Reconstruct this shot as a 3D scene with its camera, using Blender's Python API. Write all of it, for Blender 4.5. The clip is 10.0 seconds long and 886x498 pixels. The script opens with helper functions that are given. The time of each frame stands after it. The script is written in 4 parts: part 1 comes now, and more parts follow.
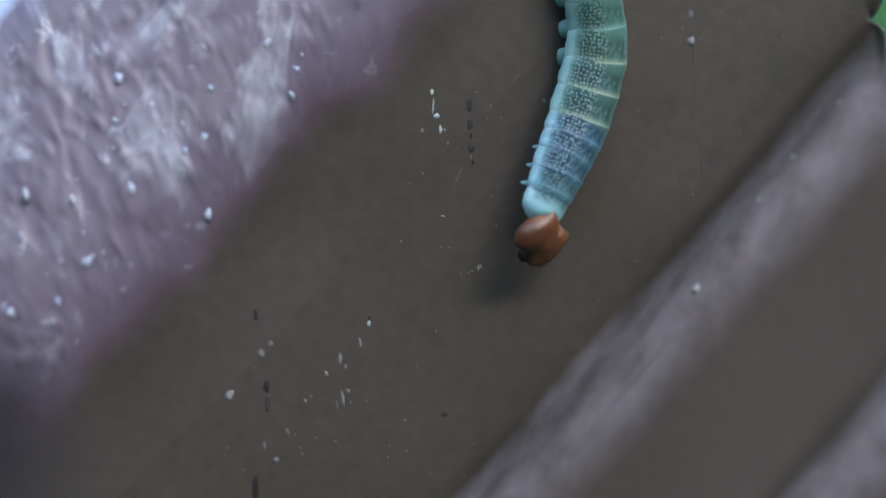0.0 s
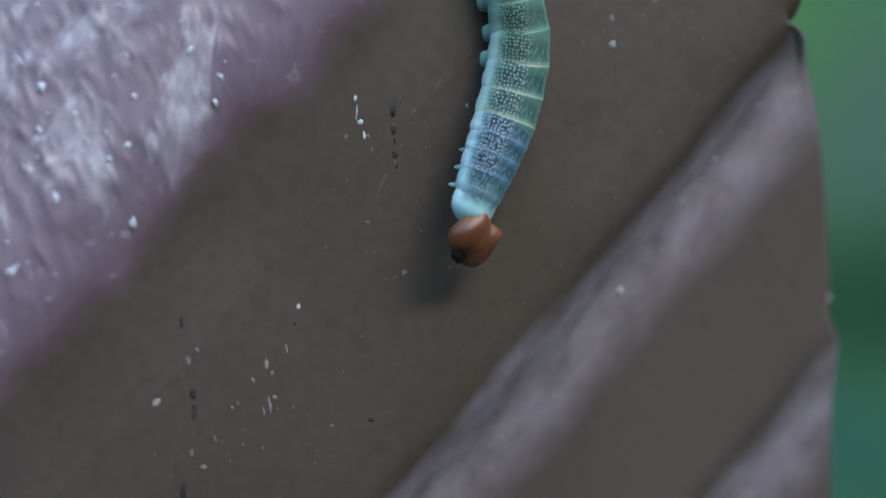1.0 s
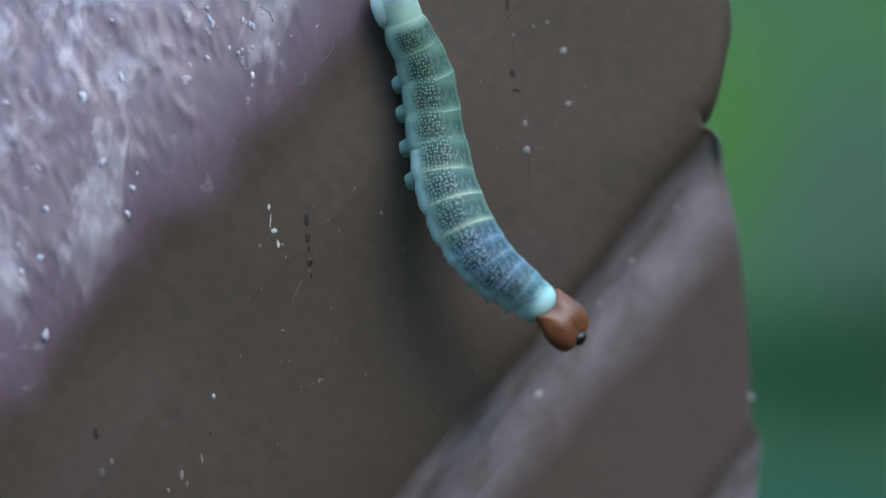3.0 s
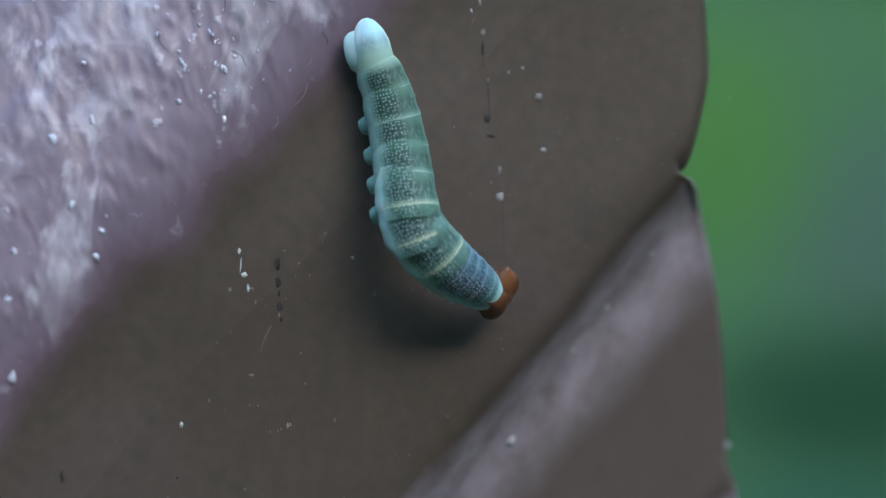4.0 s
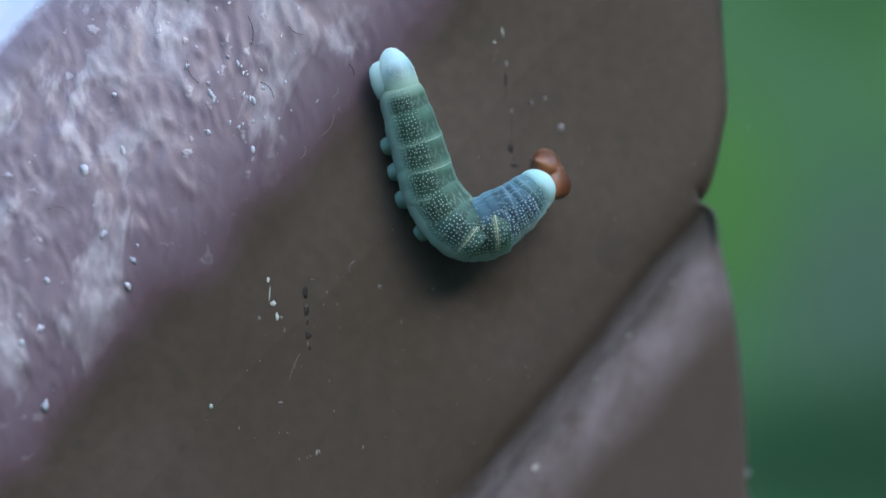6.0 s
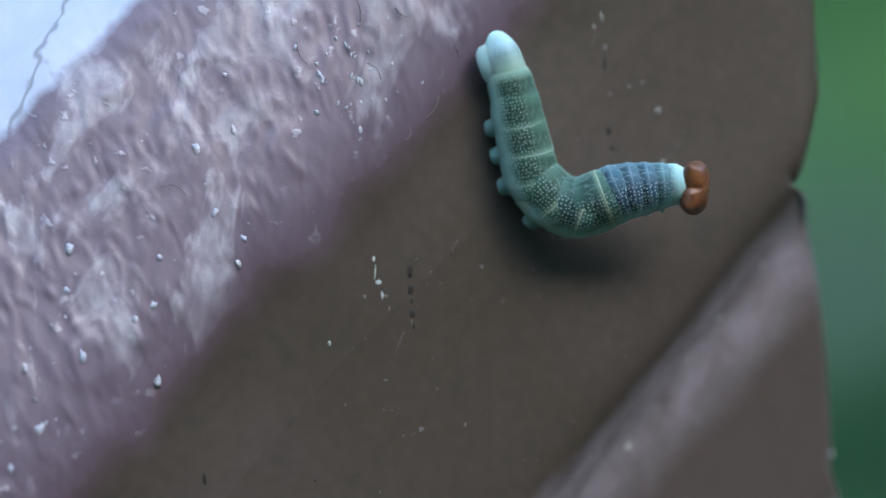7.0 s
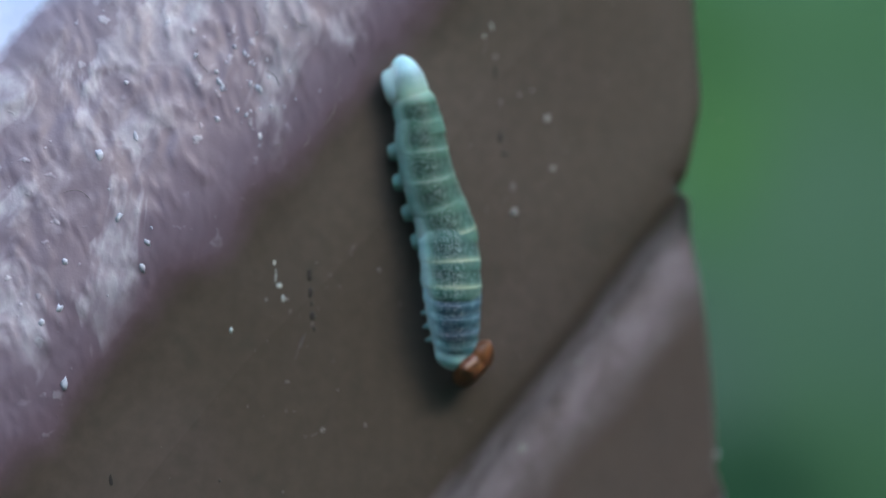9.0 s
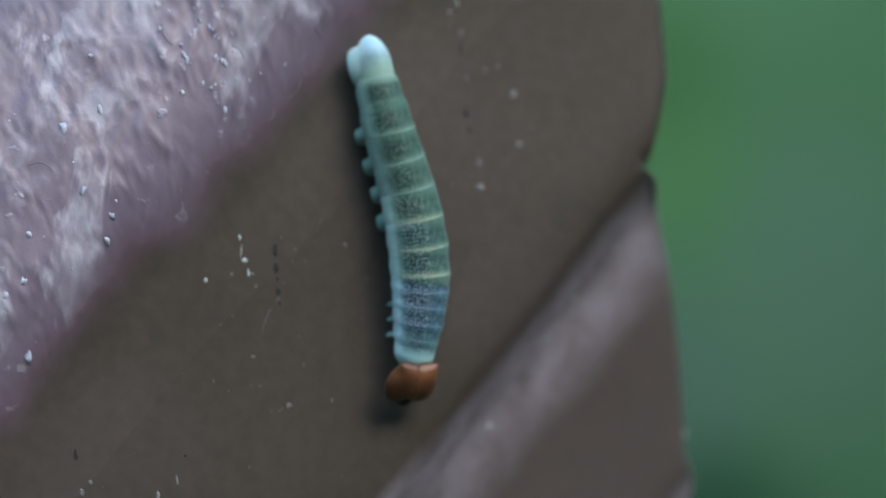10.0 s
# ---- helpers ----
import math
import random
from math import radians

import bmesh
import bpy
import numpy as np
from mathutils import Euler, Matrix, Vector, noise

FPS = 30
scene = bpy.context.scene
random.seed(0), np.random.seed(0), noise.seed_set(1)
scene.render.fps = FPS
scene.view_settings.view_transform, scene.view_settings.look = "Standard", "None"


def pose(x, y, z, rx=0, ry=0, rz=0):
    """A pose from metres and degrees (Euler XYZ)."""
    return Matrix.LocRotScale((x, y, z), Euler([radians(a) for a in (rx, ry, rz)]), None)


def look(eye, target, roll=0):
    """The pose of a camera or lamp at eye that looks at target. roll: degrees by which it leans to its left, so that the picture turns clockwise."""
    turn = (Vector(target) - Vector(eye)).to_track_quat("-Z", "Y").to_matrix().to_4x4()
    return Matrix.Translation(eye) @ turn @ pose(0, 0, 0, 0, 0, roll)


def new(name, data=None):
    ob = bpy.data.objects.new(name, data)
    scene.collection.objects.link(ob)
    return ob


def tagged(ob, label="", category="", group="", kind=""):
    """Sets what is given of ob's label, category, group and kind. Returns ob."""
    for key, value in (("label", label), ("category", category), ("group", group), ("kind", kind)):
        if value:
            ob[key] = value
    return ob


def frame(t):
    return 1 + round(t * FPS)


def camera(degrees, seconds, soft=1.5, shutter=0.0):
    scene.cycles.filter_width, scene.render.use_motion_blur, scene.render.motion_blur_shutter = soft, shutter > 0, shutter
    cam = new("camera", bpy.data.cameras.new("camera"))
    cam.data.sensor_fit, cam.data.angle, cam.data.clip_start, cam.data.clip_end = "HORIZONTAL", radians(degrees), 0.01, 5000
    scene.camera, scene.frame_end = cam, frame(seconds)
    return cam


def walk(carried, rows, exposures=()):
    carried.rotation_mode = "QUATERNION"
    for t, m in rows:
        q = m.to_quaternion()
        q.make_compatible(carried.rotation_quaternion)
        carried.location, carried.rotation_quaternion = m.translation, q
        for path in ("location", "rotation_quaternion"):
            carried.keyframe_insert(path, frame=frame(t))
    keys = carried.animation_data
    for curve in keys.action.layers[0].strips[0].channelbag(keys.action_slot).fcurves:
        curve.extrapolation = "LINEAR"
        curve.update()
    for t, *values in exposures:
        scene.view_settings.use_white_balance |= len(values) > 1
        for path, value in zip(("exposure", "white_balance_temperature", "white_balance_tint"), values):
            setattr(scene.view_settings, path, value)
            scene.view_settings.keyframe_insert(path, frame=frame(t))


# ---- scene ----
# ---- camera ----
HEIGHT = 1.2  # the beam's marked spot above the ground
MM = 0.001
cam = camera(20.0, 10.0, soft=1.5)
cam.data.dof.use_dof = True
cam.data.dof.focus_distance = 0.1704
cam.data.dof.aperture_fstop = 15.0
PATH = [
    (0, (-0.04399, -0.16287, 1.19191), (0.00134, 0.00096, 1.18924), 0.96),
    (0.5, (-0.04485, -0.16356, 1.19159), (0.00340, -0.00059, 1.18833), 0.53),
    (1, (-0.04469, -0.16322, 1.19234), (0.00606, -0.00100, 1.18965), 0.37),
    (1.5, (-0.04251, -0.16281, 1.19229), (0.00984, -0.00107, 1.19113), -0.10),
    (2, (-0.04115, -0.16424, 1.19318), (0.01053, -0.00229, 1.19416), 0.02),
    (2.5, (-0.04138, -0.16483, 1.19379), (0.01106, -0.00313, 1.19588), 0.07),
    (2.7, (-0.04138, -0.16510, 1.19408), (0.01113, -0.00343, 1.19612), -0.13),
    (3.8, (-0.03658, -0.16517, 1.19646), (0.01344, -0.00272, 1.19959), 0.18),
    (4, (-0.03686, -0.16565, 1.19638), (0.01345, -0.00331, 1.20005), 0.46),
    (4.5, (-0.03507, -0.16663, 1.19531), (0.01530, -0.00434, 1.20036), 0.21),
    (5, (-0.03640, -0.16662, 1.19697), (0.01363, -0.00422, 1.20178), 0.41),
    (5.2, (-0.03695, -0.16518, 1.19658), (0.01413, -0.00309, 1.20085), 0.47),
    (6.3, (-0.04315, -0.16683, 1.19364), (0.00845, -0.00508, 1.20232), 0.01),
    (6.5, (-0.04544, -0.16667, 1.19470), (0.00650, -0.00500, 1.20291), 0.20),
    (7, (-0.05032, -0.16564, 1.19242), (0.00361, -0.00462, 1.20035), 0.32),
    (7.5, (-0.05113, -0.16655, 1.19256), (0.00522, -0.00640, 1.20129), -0.07),
    (8, (-0.05242, -0.16735, 1.19032), (0.00744, -0.00864, 1.20167), -0.65),
    (8.5, (-0.05702, -0.16616, 1.18851), (0.00573, -0.00866, 1.20107), -0.64),
    (9, (-0.05571, -0.16741, 1.18718), (0.00861, -0.01058, 1.20013), -0.64),
    (9.5, (-0.05525, -0.16771, 1.18542), (0.01091, -0.01179, 1.19992), -0.97),
    (10, (-0.05529, -0.16664, 1.18327), (0.01098, -0.01080, 1.19824), -0.92),
]
# the picture turns a little warmer and darker towards the end
walk(cam, [(t, look(eye, target, roll)) for t, eye, target, roll in PATH],
     exposures=((0.0, 2.58, 6930, 7.6), (5.0, 2.55, 7070, 7.6), (7.5, 2.55, 7200, 7.9), (8.7, 2.48, 7390, 8.2), (10.0, 2.46, 7370, 8.0)))

# ---- light ----
world = bpy.data.worlds.new("sky")
scene.world = world
world.use_nodes = True
wn = world.node_tree.nodes
sky = wn.new("ShaderNodeTexSky")
sky.sky_type = "NISHITA"
sky.sun_disc = False
SUN = Vector((0.34, -1.0, 0.52)).normalized()  # towards the light
sky.sun_elevation = math.asin(SUN.z)
sky.sun_rotation = math.atan2(SUN.x, SUN.y)
wn["Background"].inputs["Strength"].default_value = 0.194
world.node_tree.links.new(sky.outputs[0], wn["Background"].inputs["Color"])
sun = new("sun", bpy.data.lights.new("sun", "SUN"))
sun.data.energy = 0.17
sun.data.angle = radians(58)
sun.data.color = (1.0, 0.985, 0.975)
sun.matrix_world = look(SUN * 20, (0, 0, 0))


SLOPE = radians(47)  # of the beam
CU, SU = math.cos(SLOPE), math.sin(SLOPE)


# ---- materials ----
class Mat:
    """A node material with short ways to add nodes."""

    def __init__(self, name):
        self.m = bpy.data.materials.new(name)
        self.m.use_nodes = True
        self.t = self.m.node_tree
        self.b = self.t.nodes["Principled BSDF"]
        self.out = self.t.nodes["Material Output"]

    def n(self, kind, **kw):
        node = self.t.nodes.new("ShaderNode" + kind)
        for k, v in kw.items():
            if k in node.inputs:
                self.put(node.inputs[k], v)
            else:
                self.put(node.inputs[k.replace("_", " ")], v)
        return node

    def put(self, socket, v):
        if isinstance(v, bpy.types.NodeSocket):
            self.t.links.new(v, socket)
        else:
            socket.default_value = v

    def set(self, **kw):
        for k, v in kw.items():
            self.put(self.b.inputs[k.replace("_", " ")], v)
        return self

    def coords(self, scale=(1, 1, 1)):
        c = self.t.nodes.new("ShaderNodeTexCoord")
        mp = self.n("Mapping", Scale=scale)
        self.put(mp.inputs["Vector"], c.outputs["Object"])
        return mp.outputs[0]

    def noise(self, vec, scale, detail=4.0, rough=0.55):
        return self.n("TexNoise", Vector=vec, Scale=scale, Detail=detail, Roughness=rough).outputs["Fac"]

    def ramp(self, fac, stops):
        r = self.n("ValToRGB", Fac=fac)
        e = r.color_ramp.elements
        while len(e) < len(stops):
            e.new(0.5)
        for q, (p, c) in zip(e, stops):
            q.position = p
            q.color = (*c, 1) if len(c) == 3 else (c[0], c[0], c[0], 1)
        return r.outputs["Color"]

    def math(self, op, a, b=0.0):
        k = self.t.nodes.new("ShaderNodeMath")
        k.operation = op
        self.put(k.inputs[0], a)
        self.put(k.inputs[1], b)
        return k.outputs[0]

    def mix(self, fac, a, b):
        k = self.t.nodes.new("ShaderNodeMix")
        k.data_type = "RGBA"
        self.put(k.inputs[0], fac)
        self.put(k.inputs[6], a if isinstance(a, bpy.types.NodeSocket) else (*a, 1))
        self.put(k.inputs[7], b if isinstance(b, bpy.types.NodeSocket) else (*b, 1))
        return k.outputs[2]

    def bump(self, height, strength, distance, normal=None):
        k = self.n("Bump", Height=height, Strength=strength, Distance=distance)
        if normal is not None:
            self.put(k.inputs["Normal"], normal)
        return k.outputs["Normal"]


def brown_tone(m, v):
    """The plain brown of the coat: broad patches, mauve smears and fine grain."""
    tone = m.ramp(m.noise(v, 70, 3), [(0.3, (0.0550, 0.0430, 0.0338)), (0.7, (0.0655, 0.0515, 0.0412))])
    tone = m.mix(m.ramp(m.noise(v, 38, 2), [(0.5, (0,)), (0.68, (0.55,))]), tone, (0.078, 0.060, 0.056))
    streak = m.noise(m.coords((1, 1, 0.25)), 240, 4)
    tone = m.mix(m.ramp(streak, [(0.55, (0,)), (0.75, (0.35,))]), tone, (0.085, 0.070, 0.063))
    smudge = m.noise(v, 210, 3, 0.6)
    tone = m.mix(m.ramp(smudge, [(0.58, (0,)), (0.72, (0.6,))]), tone, (0.040, 0.036, 0.029))
    grain = m.ramp(m.noise(v, 900, 4), [(0.35, (0.86, 0.86, 0.86)), (0.7, (1.1, 1.1, 1.1))])
    k = m.t.nodes.new("ShaderNodeMix")
    k.data_type, k.blend_type = "RGBA", "MULTIPLY"
    m.put(k.inputs[0], 1.0), m.put(k.inputs[6], tone), m.put(k.inputs[7], grain)
    return k.outputs[2]


def paint_smooth(name, crests=()):
    """Smooth dark brown coat; crests: heights across the slope, in mm, along which it is rubbed chalky, with sky light
    painted in.
    """
    m = Mat(name)
    v = m.coords()
    big = m.noise(v, 70, 3)
    fine = m.noise(v, 900, 4)
    col = brown_tone(m, v)
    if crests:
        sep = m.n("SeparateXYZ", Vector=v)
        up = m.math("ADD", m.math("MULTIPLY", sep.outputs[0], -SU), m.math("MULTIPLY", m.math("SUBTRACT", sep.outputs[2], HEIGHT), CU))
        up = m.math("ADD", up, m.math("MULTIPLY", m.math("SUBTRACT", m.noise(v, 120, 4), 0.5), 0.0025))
        # paler brown on the laths below the face
        paler = m.n("MapRange", Value=up, From_Min=-0.0206, From_Max=-0.0245, To_Max=0.40).outputs[0]
        col = m.mix(paler, col, (0.128, 0.102, 0.100))
        # sky light on each crest is put into the colour, over some chalk
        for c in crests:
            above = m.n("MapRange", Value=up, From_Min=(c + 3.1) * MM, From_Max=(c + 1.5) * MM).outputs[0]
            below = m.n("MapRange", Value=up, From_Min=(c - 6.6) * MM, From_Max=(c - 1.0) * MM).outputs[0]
            crest_light = m.math("MULTIPLY", above, below)
            crest_light = m.math("MULTIPLY", crest_light, m.ramp(m.noise(v, 300, 5), [(0.32, (0.30,)), (0.55, (0.75,)), (0.70, (1,))]))
            col = m.mix(crest_light, col, (0.385, 0.345, 0.415))
    rough = m.math("ADD", m.math("MULTIPLY", big, 0.25), 0.30)
    m.set(Base_Color=col, Roughness=rough, Specular_IOR_Level=0.5)
    m.set(Normal=m.bump(fine, 0.25, 0.00005, m.bump(big, 0.4, 0.0006)))
    return m.m


def paint_rough():
    """Thick brushed coat on the bevel, glossy and mauve with chalky smears, thinning out to plain brown at its lower
    edge. The sky's sheen is put into its pale mauve.
    """
    m = Mat("weathered_skylit_paint")
    v = m.coords()
    long = m.coords((1, 1, 0.65))
    big = m.noise(v, 55, 3)
    patch = m.noise(v, 120, 3, 0.5)
    smear = m.noise(long, 300, 3, 0.55)
    fine = m.noise(v, 750, 5, 0.62)
    col = m.ramp(big, [(0.3, (0.142, 0.109, 0.150)), (0.7, (0.180, 0.143, 0.193))])
    # chalky scrapes with streaks in them, small glints put into the colour, and duller patches
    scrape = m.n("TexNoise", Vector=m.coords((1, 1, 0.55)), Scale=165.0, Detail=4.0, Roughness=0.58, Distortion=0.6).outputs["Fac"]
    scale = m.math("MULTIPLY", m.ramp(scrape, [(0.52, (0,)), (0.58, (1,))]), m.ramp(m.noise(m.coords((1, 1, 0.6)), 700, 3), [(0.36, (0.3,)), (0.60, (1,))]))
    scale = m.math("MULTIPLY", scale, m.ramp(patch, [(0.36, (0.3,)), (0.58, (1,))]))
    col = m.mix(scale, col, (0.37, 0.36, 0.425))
    glints = m.ramp(m.noise(v, 800, 2, 0.5), [(0.66, (0,)), (0.74, (0.85,))])
    glints = m.math("MULTIPLY", glints, m.ramp(m.noise(v, 130, 3), [(0.42, (0.1,)), (0.56, (1,))]))
    col = m.mix(glints, col, (0.40, 0.41, 0.48))
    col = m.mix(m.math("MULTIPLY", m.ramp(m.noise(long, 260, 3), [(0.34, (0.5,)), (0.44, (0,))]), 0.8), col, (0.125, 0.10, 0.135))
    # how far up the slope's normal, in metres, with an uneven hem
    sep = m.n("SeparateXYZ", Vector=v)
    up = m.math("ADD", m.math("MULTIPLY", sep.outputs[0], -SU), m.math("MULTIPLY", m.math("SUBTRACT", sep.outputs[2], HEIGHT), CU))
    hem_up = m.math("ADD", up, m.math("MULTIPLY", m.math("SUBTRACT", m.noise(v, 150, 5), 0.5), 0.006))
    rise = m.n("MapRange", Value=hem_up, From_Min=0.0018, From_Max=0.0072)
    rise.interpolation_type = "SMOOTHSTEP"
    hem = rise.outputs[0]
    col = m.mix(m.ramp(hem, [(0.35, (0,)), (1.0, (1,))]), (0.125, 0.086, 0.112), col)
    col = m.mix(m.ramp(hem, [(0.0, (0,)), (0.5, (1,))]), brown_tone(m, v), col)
    # darker patch low down on the coat
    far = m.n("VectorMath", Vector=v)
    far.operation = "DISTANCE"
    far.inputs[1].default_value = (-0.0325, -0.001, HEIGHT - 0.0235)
    dark_patch = m.n("MapRange", Value=m.math("ADD", far.outputs["Value"], m.math("MULTIPLY", m.noise(v, 160, 3), 0.003)), From_Min=0.0125, From_Max=0.0060, To_Max=0.9).outputs[0]
    col = m.mix(dark_patch, col, (0.030, 0.026, 0.034))
    # the upper face, the sky's reflection put into its pale blue, with dark cracks
    sky_top = m.n("MapRange", Value=m.math("ADD", up, m.math("MULTIPLY", m.noise(v, 300, 4), 0.0018)), From_Min=0.0240, From_Max=0.0249).outputs[0]
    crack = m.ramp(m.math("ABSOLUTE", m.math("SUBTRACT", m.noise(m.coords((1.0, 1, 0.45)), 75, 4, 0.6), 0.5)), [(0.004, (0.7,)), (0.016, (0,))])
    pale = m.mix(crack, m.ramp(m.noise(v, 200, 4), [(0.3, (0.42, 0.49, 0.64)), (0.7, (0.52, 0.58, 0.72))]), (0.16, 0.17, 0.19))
    col = m.mix(sky_top, col, pale)
    plain_rough = m.math("ADD", m.math("MULTIPLY", m.noise(v, 70, 3), 0.25), 0.30)
    gloss = m.math("ADD", m.math("MULTIPLY", smear, 0.40), 0.24)
    rough = m.math("ADD", m.math("MULTIPLY", gloss, hem), m.math("MULTIPLY", plain_rough, m.math("SUBTRACT", 1.0, hem)))
    m.set(Base_Color=col, Roughness=m.math("MAXIMUM", m.math("SUBTRACT", rough, m.math("MULTIPLY", m.math("MULTIPLY", glints, hem), 0.15)), m.math("MULTIPLY", sky_top, 0.6)), Specular_IOR_Level=0.6)
    keep = m.math("MULTIPLY", m.math("SUBTRACT", 1.1, sky_top), hem)
    relief = m.math("MULTIPLY", m.math("ADD", m.math("ADD", m.math("MULTIPLY", smear, 0.4), m.math("ADD", m.math("MULTIPLY", glints, 0.7), m.math("MULTIPLY", scale, 0.3))), m.math("MULTIPLY", fine, 0.5)), keep)
    m.set(Normal=m.bump(relief, 0.42, 0.00020, m.bump(m.noise(v, 70, 3), 0.4, 0.0006)))
    return m.m


def plain(name, col, rough=0.6, scale=800, vary=0.25, bump=0.0001, **kw):
    m = Mat(name)
    v = m.coords()
    f = m.noise(v, scale, 4)
    lo = tuple(c * (1 - vary) for c in col)
    hi = tuple(min(1, c * (1 + vary)) for c in col)
    m.set(Base_Color=m.ramp(f, [(0.3, lo), (0.7, hi)]), Roughness=rough, **kw)
    m.set(Normal=m.bump(f, 0.5, bump))
    return m.m


def skin(name, back, side, ring, line=0.7, dots=1.0, dot_size=0.15, pitch=3.5, pale=(0.50, 0.74, 0.74), tint=None, edge=0.37, clear=0.77):
    """Caterpillar skin. UV "turn": angle from the back in turns and place along the ring; UV "mm": the same in mm.
    tint: a colour into which the ring passes towards its tail side (or, with -1, its head side)."""
    m = Mat(name)
    uv = m.t.nodes.new("ShaderNodeUVMap")
    uv.uv_map = "turn"
    sep = m.n("SeparateXYZ", Vector=uv.outputs[0])
    angle, along = sep.outputs[0], sep.outputs[1]
    v = m.coords()
    cloud = m.noise(v, 600, 3)
    wob = m.math("MULTIPLY", m.math("SUBTRACT", cloud, 0.5), 0.06)
    across = m.n("MapRange", Value=m.math("ADD", angle, wob), From_Min=-0.28, From_Max=0.28).outputs[0]
    soft = tuple(0.68 * a + 0.32 * b for a, b in zip(back, side))
    rim = tuple(0.45 * a + 0.55 * b for a, b in zip(back, side))
    base = m.ramp(across, [(0.05, side), (0.13, rim), (0.22, soft), (0.36, soft), (clear - 0.23, back), (clear - 0.09, back), (clear, side), (clear + 0.08, pale)])
    # the gut shows through, darkest in the middle of each ring, with a thin clear line along the side
    fore = m.ramp(m.math("ADD", m.math("ABSOLUTE", m.math("ADD", along, 0.02)), wob), [(0.10, (1,)), (0.40, (0,))])
    window = m.ramp(across, [(0.12, (0.15,)), (0.24, (0.75,)), (0.40, (0.5,)), (0.55, (0.85,)), (0.68, (0.75,)), (0.82, (0,))])
    base = m.mix(m.math("MULTIPLY", fore, window), base, tuple(0.40 * c for c in back))
    vein = m.ramp(m.math("ABSOLUTE", m.math("SUBTRACT", m.math("ADD", angle, wob), 0.182)), [(0.004, (0.5,)), (0.014, (0,))])
    base = m.mix(vein, base, pale)
    mmuv = m.t.nodes.new("ShaderNodeUVMap")
    mmuv.uv_map = "mm"
    info = m.t.nodes.new("ShaderNodeObjectInfo")
    off = m.n("CombineXYZ", X=m.math("MULTIPLY", info.outputs["Random"], 37.0), Y=m.math("MULTIPLY", info.outputs["Random"], 11.0))
    add = m.t.nodes.new("ShaderNodeVectorMath")
    m.put(add.inputs[0], mmuv.outputs[0]), m.put(add.inputs[1], off.outputs[0])
    vor = m.t.nodes.new("ShaderNodeTexVoronoi")
    vor.voronoi_dimensions = "2D"
    m.put(vor.inputs["Vector"], add.outputs[0]), m.put(vor.inputs["Scale"], pitch), m.put(vor.inputs["Randomness"], 0.55)
    dot = m.ramp(vor.outputs["Distance"], [(dot_size, (1,)), (dot_size + 0.10, (0,))])
    zone = m.ramp(m.math("ADD", m.math("ABSOLUTE", m.math("SUBTRACT", angle, 0.068)), wob), [(0.060, (1,)), (0.118, (0,))])
    faint = m.ramp(m.noise(mmuv.outputs[0], 0.7, 2), [(0.3, (0.45,)), (0.6, (1,))])
    dotz = m.math("MULTIPLY", m.math("MULTIPLY", m.math("MULTIPLY", dot, zone), dots), faint)
    # one thin pale fold at the fore edge of each ring, brightest over the back, and a broad faint one behind it
    wave = m.math("ADD", along, m.math("MULTIPLY", wob, 0.25))
    fold_line = m.ramp(m.math("ABSOLUTE", m.math("SUBTRACT", wave, edge)), [(0.008, (1,)), (0.024, (0,))])
    broad = m.ramp(m.math("ABSOLUTE", m.math("SUBTRACT", wave, 0.9 * edge)), [(0.02, (0.28,)), (0.11, (0,))])
    over = m.ramp(m.math("ABSOLUTE", m.math("ADD", angle, 0.03)), [(0.08, (1,)), (0.24, (0.5,))])
    band = m.math("MULTIPLY", m.math("MULTIPLY", m.math("MAXIMUM", fold_line, broad), over), line)
    col = m.mix(band, base, ring)
    near = m.ramp(m.math("ABSOLUTE", m.math("SUBTRACT", wave, 0.9 * edge)), [(0.08, (0.8,)), (0.22, (0,))])
    dotz = m.math("MULTIPLY", dotz, m.math("ADD", 0.85, m.math("MULTIPLY", near, 0.35)))
    col = m.mix(m.math("MULTIPLY", dotz, 0.9), col, m.mix(near, (0.74, 0.92, 0.95), tuple(0.35 + 0.6 * c for c in ring)))
    crease = m.ramp(m.math("ABSOLUTE", m.math("SUBTRACT", m.noise(m.n("Mapping", Vector=mmuv.outputs[0], Scale=(1.6, 0.5, 1)).outputs[0], 0.9, 2), 0.5)), [(0.004, (0.22,)), (0.03, (0,))])
    col = m.mix(crease, col, pale)
    if tint:
        tone, ways, start, full = tint
        f = m.n("MapRange", Value=m.math("ADD", m.math("MULTIPLY", along, ways), m.math("MULTIPLY", wob, 2.5)), From_Min=start, From_Max=full).outputs[0]
        col = m.mix(f, col, tone)
    m.set(Base_Color=col, Roughness=0.45, Specular_IOR_Level=0.22, Subsurface_Weight=0.7, Subsurface_Scale=0.0010, IOR=1.38)
    m.b.inputs["Subsurface Radius"].default_value = (0.55, 1.0, 0.95)
    fold = m.noise(m.n("Mapping", Vector=mmuv.outputs[0], Scale=(0.5, 4.0, 1)).outputs[0], 1.6, 3)
    height = m.math("ADD", m.math("MULTIPLY", dotz, 0.5), m.math("MULTIPLY", fold, 0.7))
    m.set(Normal=m.bump(height, 0.5, 0.00006, m.bump(cloud, 0.35, 0.00014)))
    return m.m


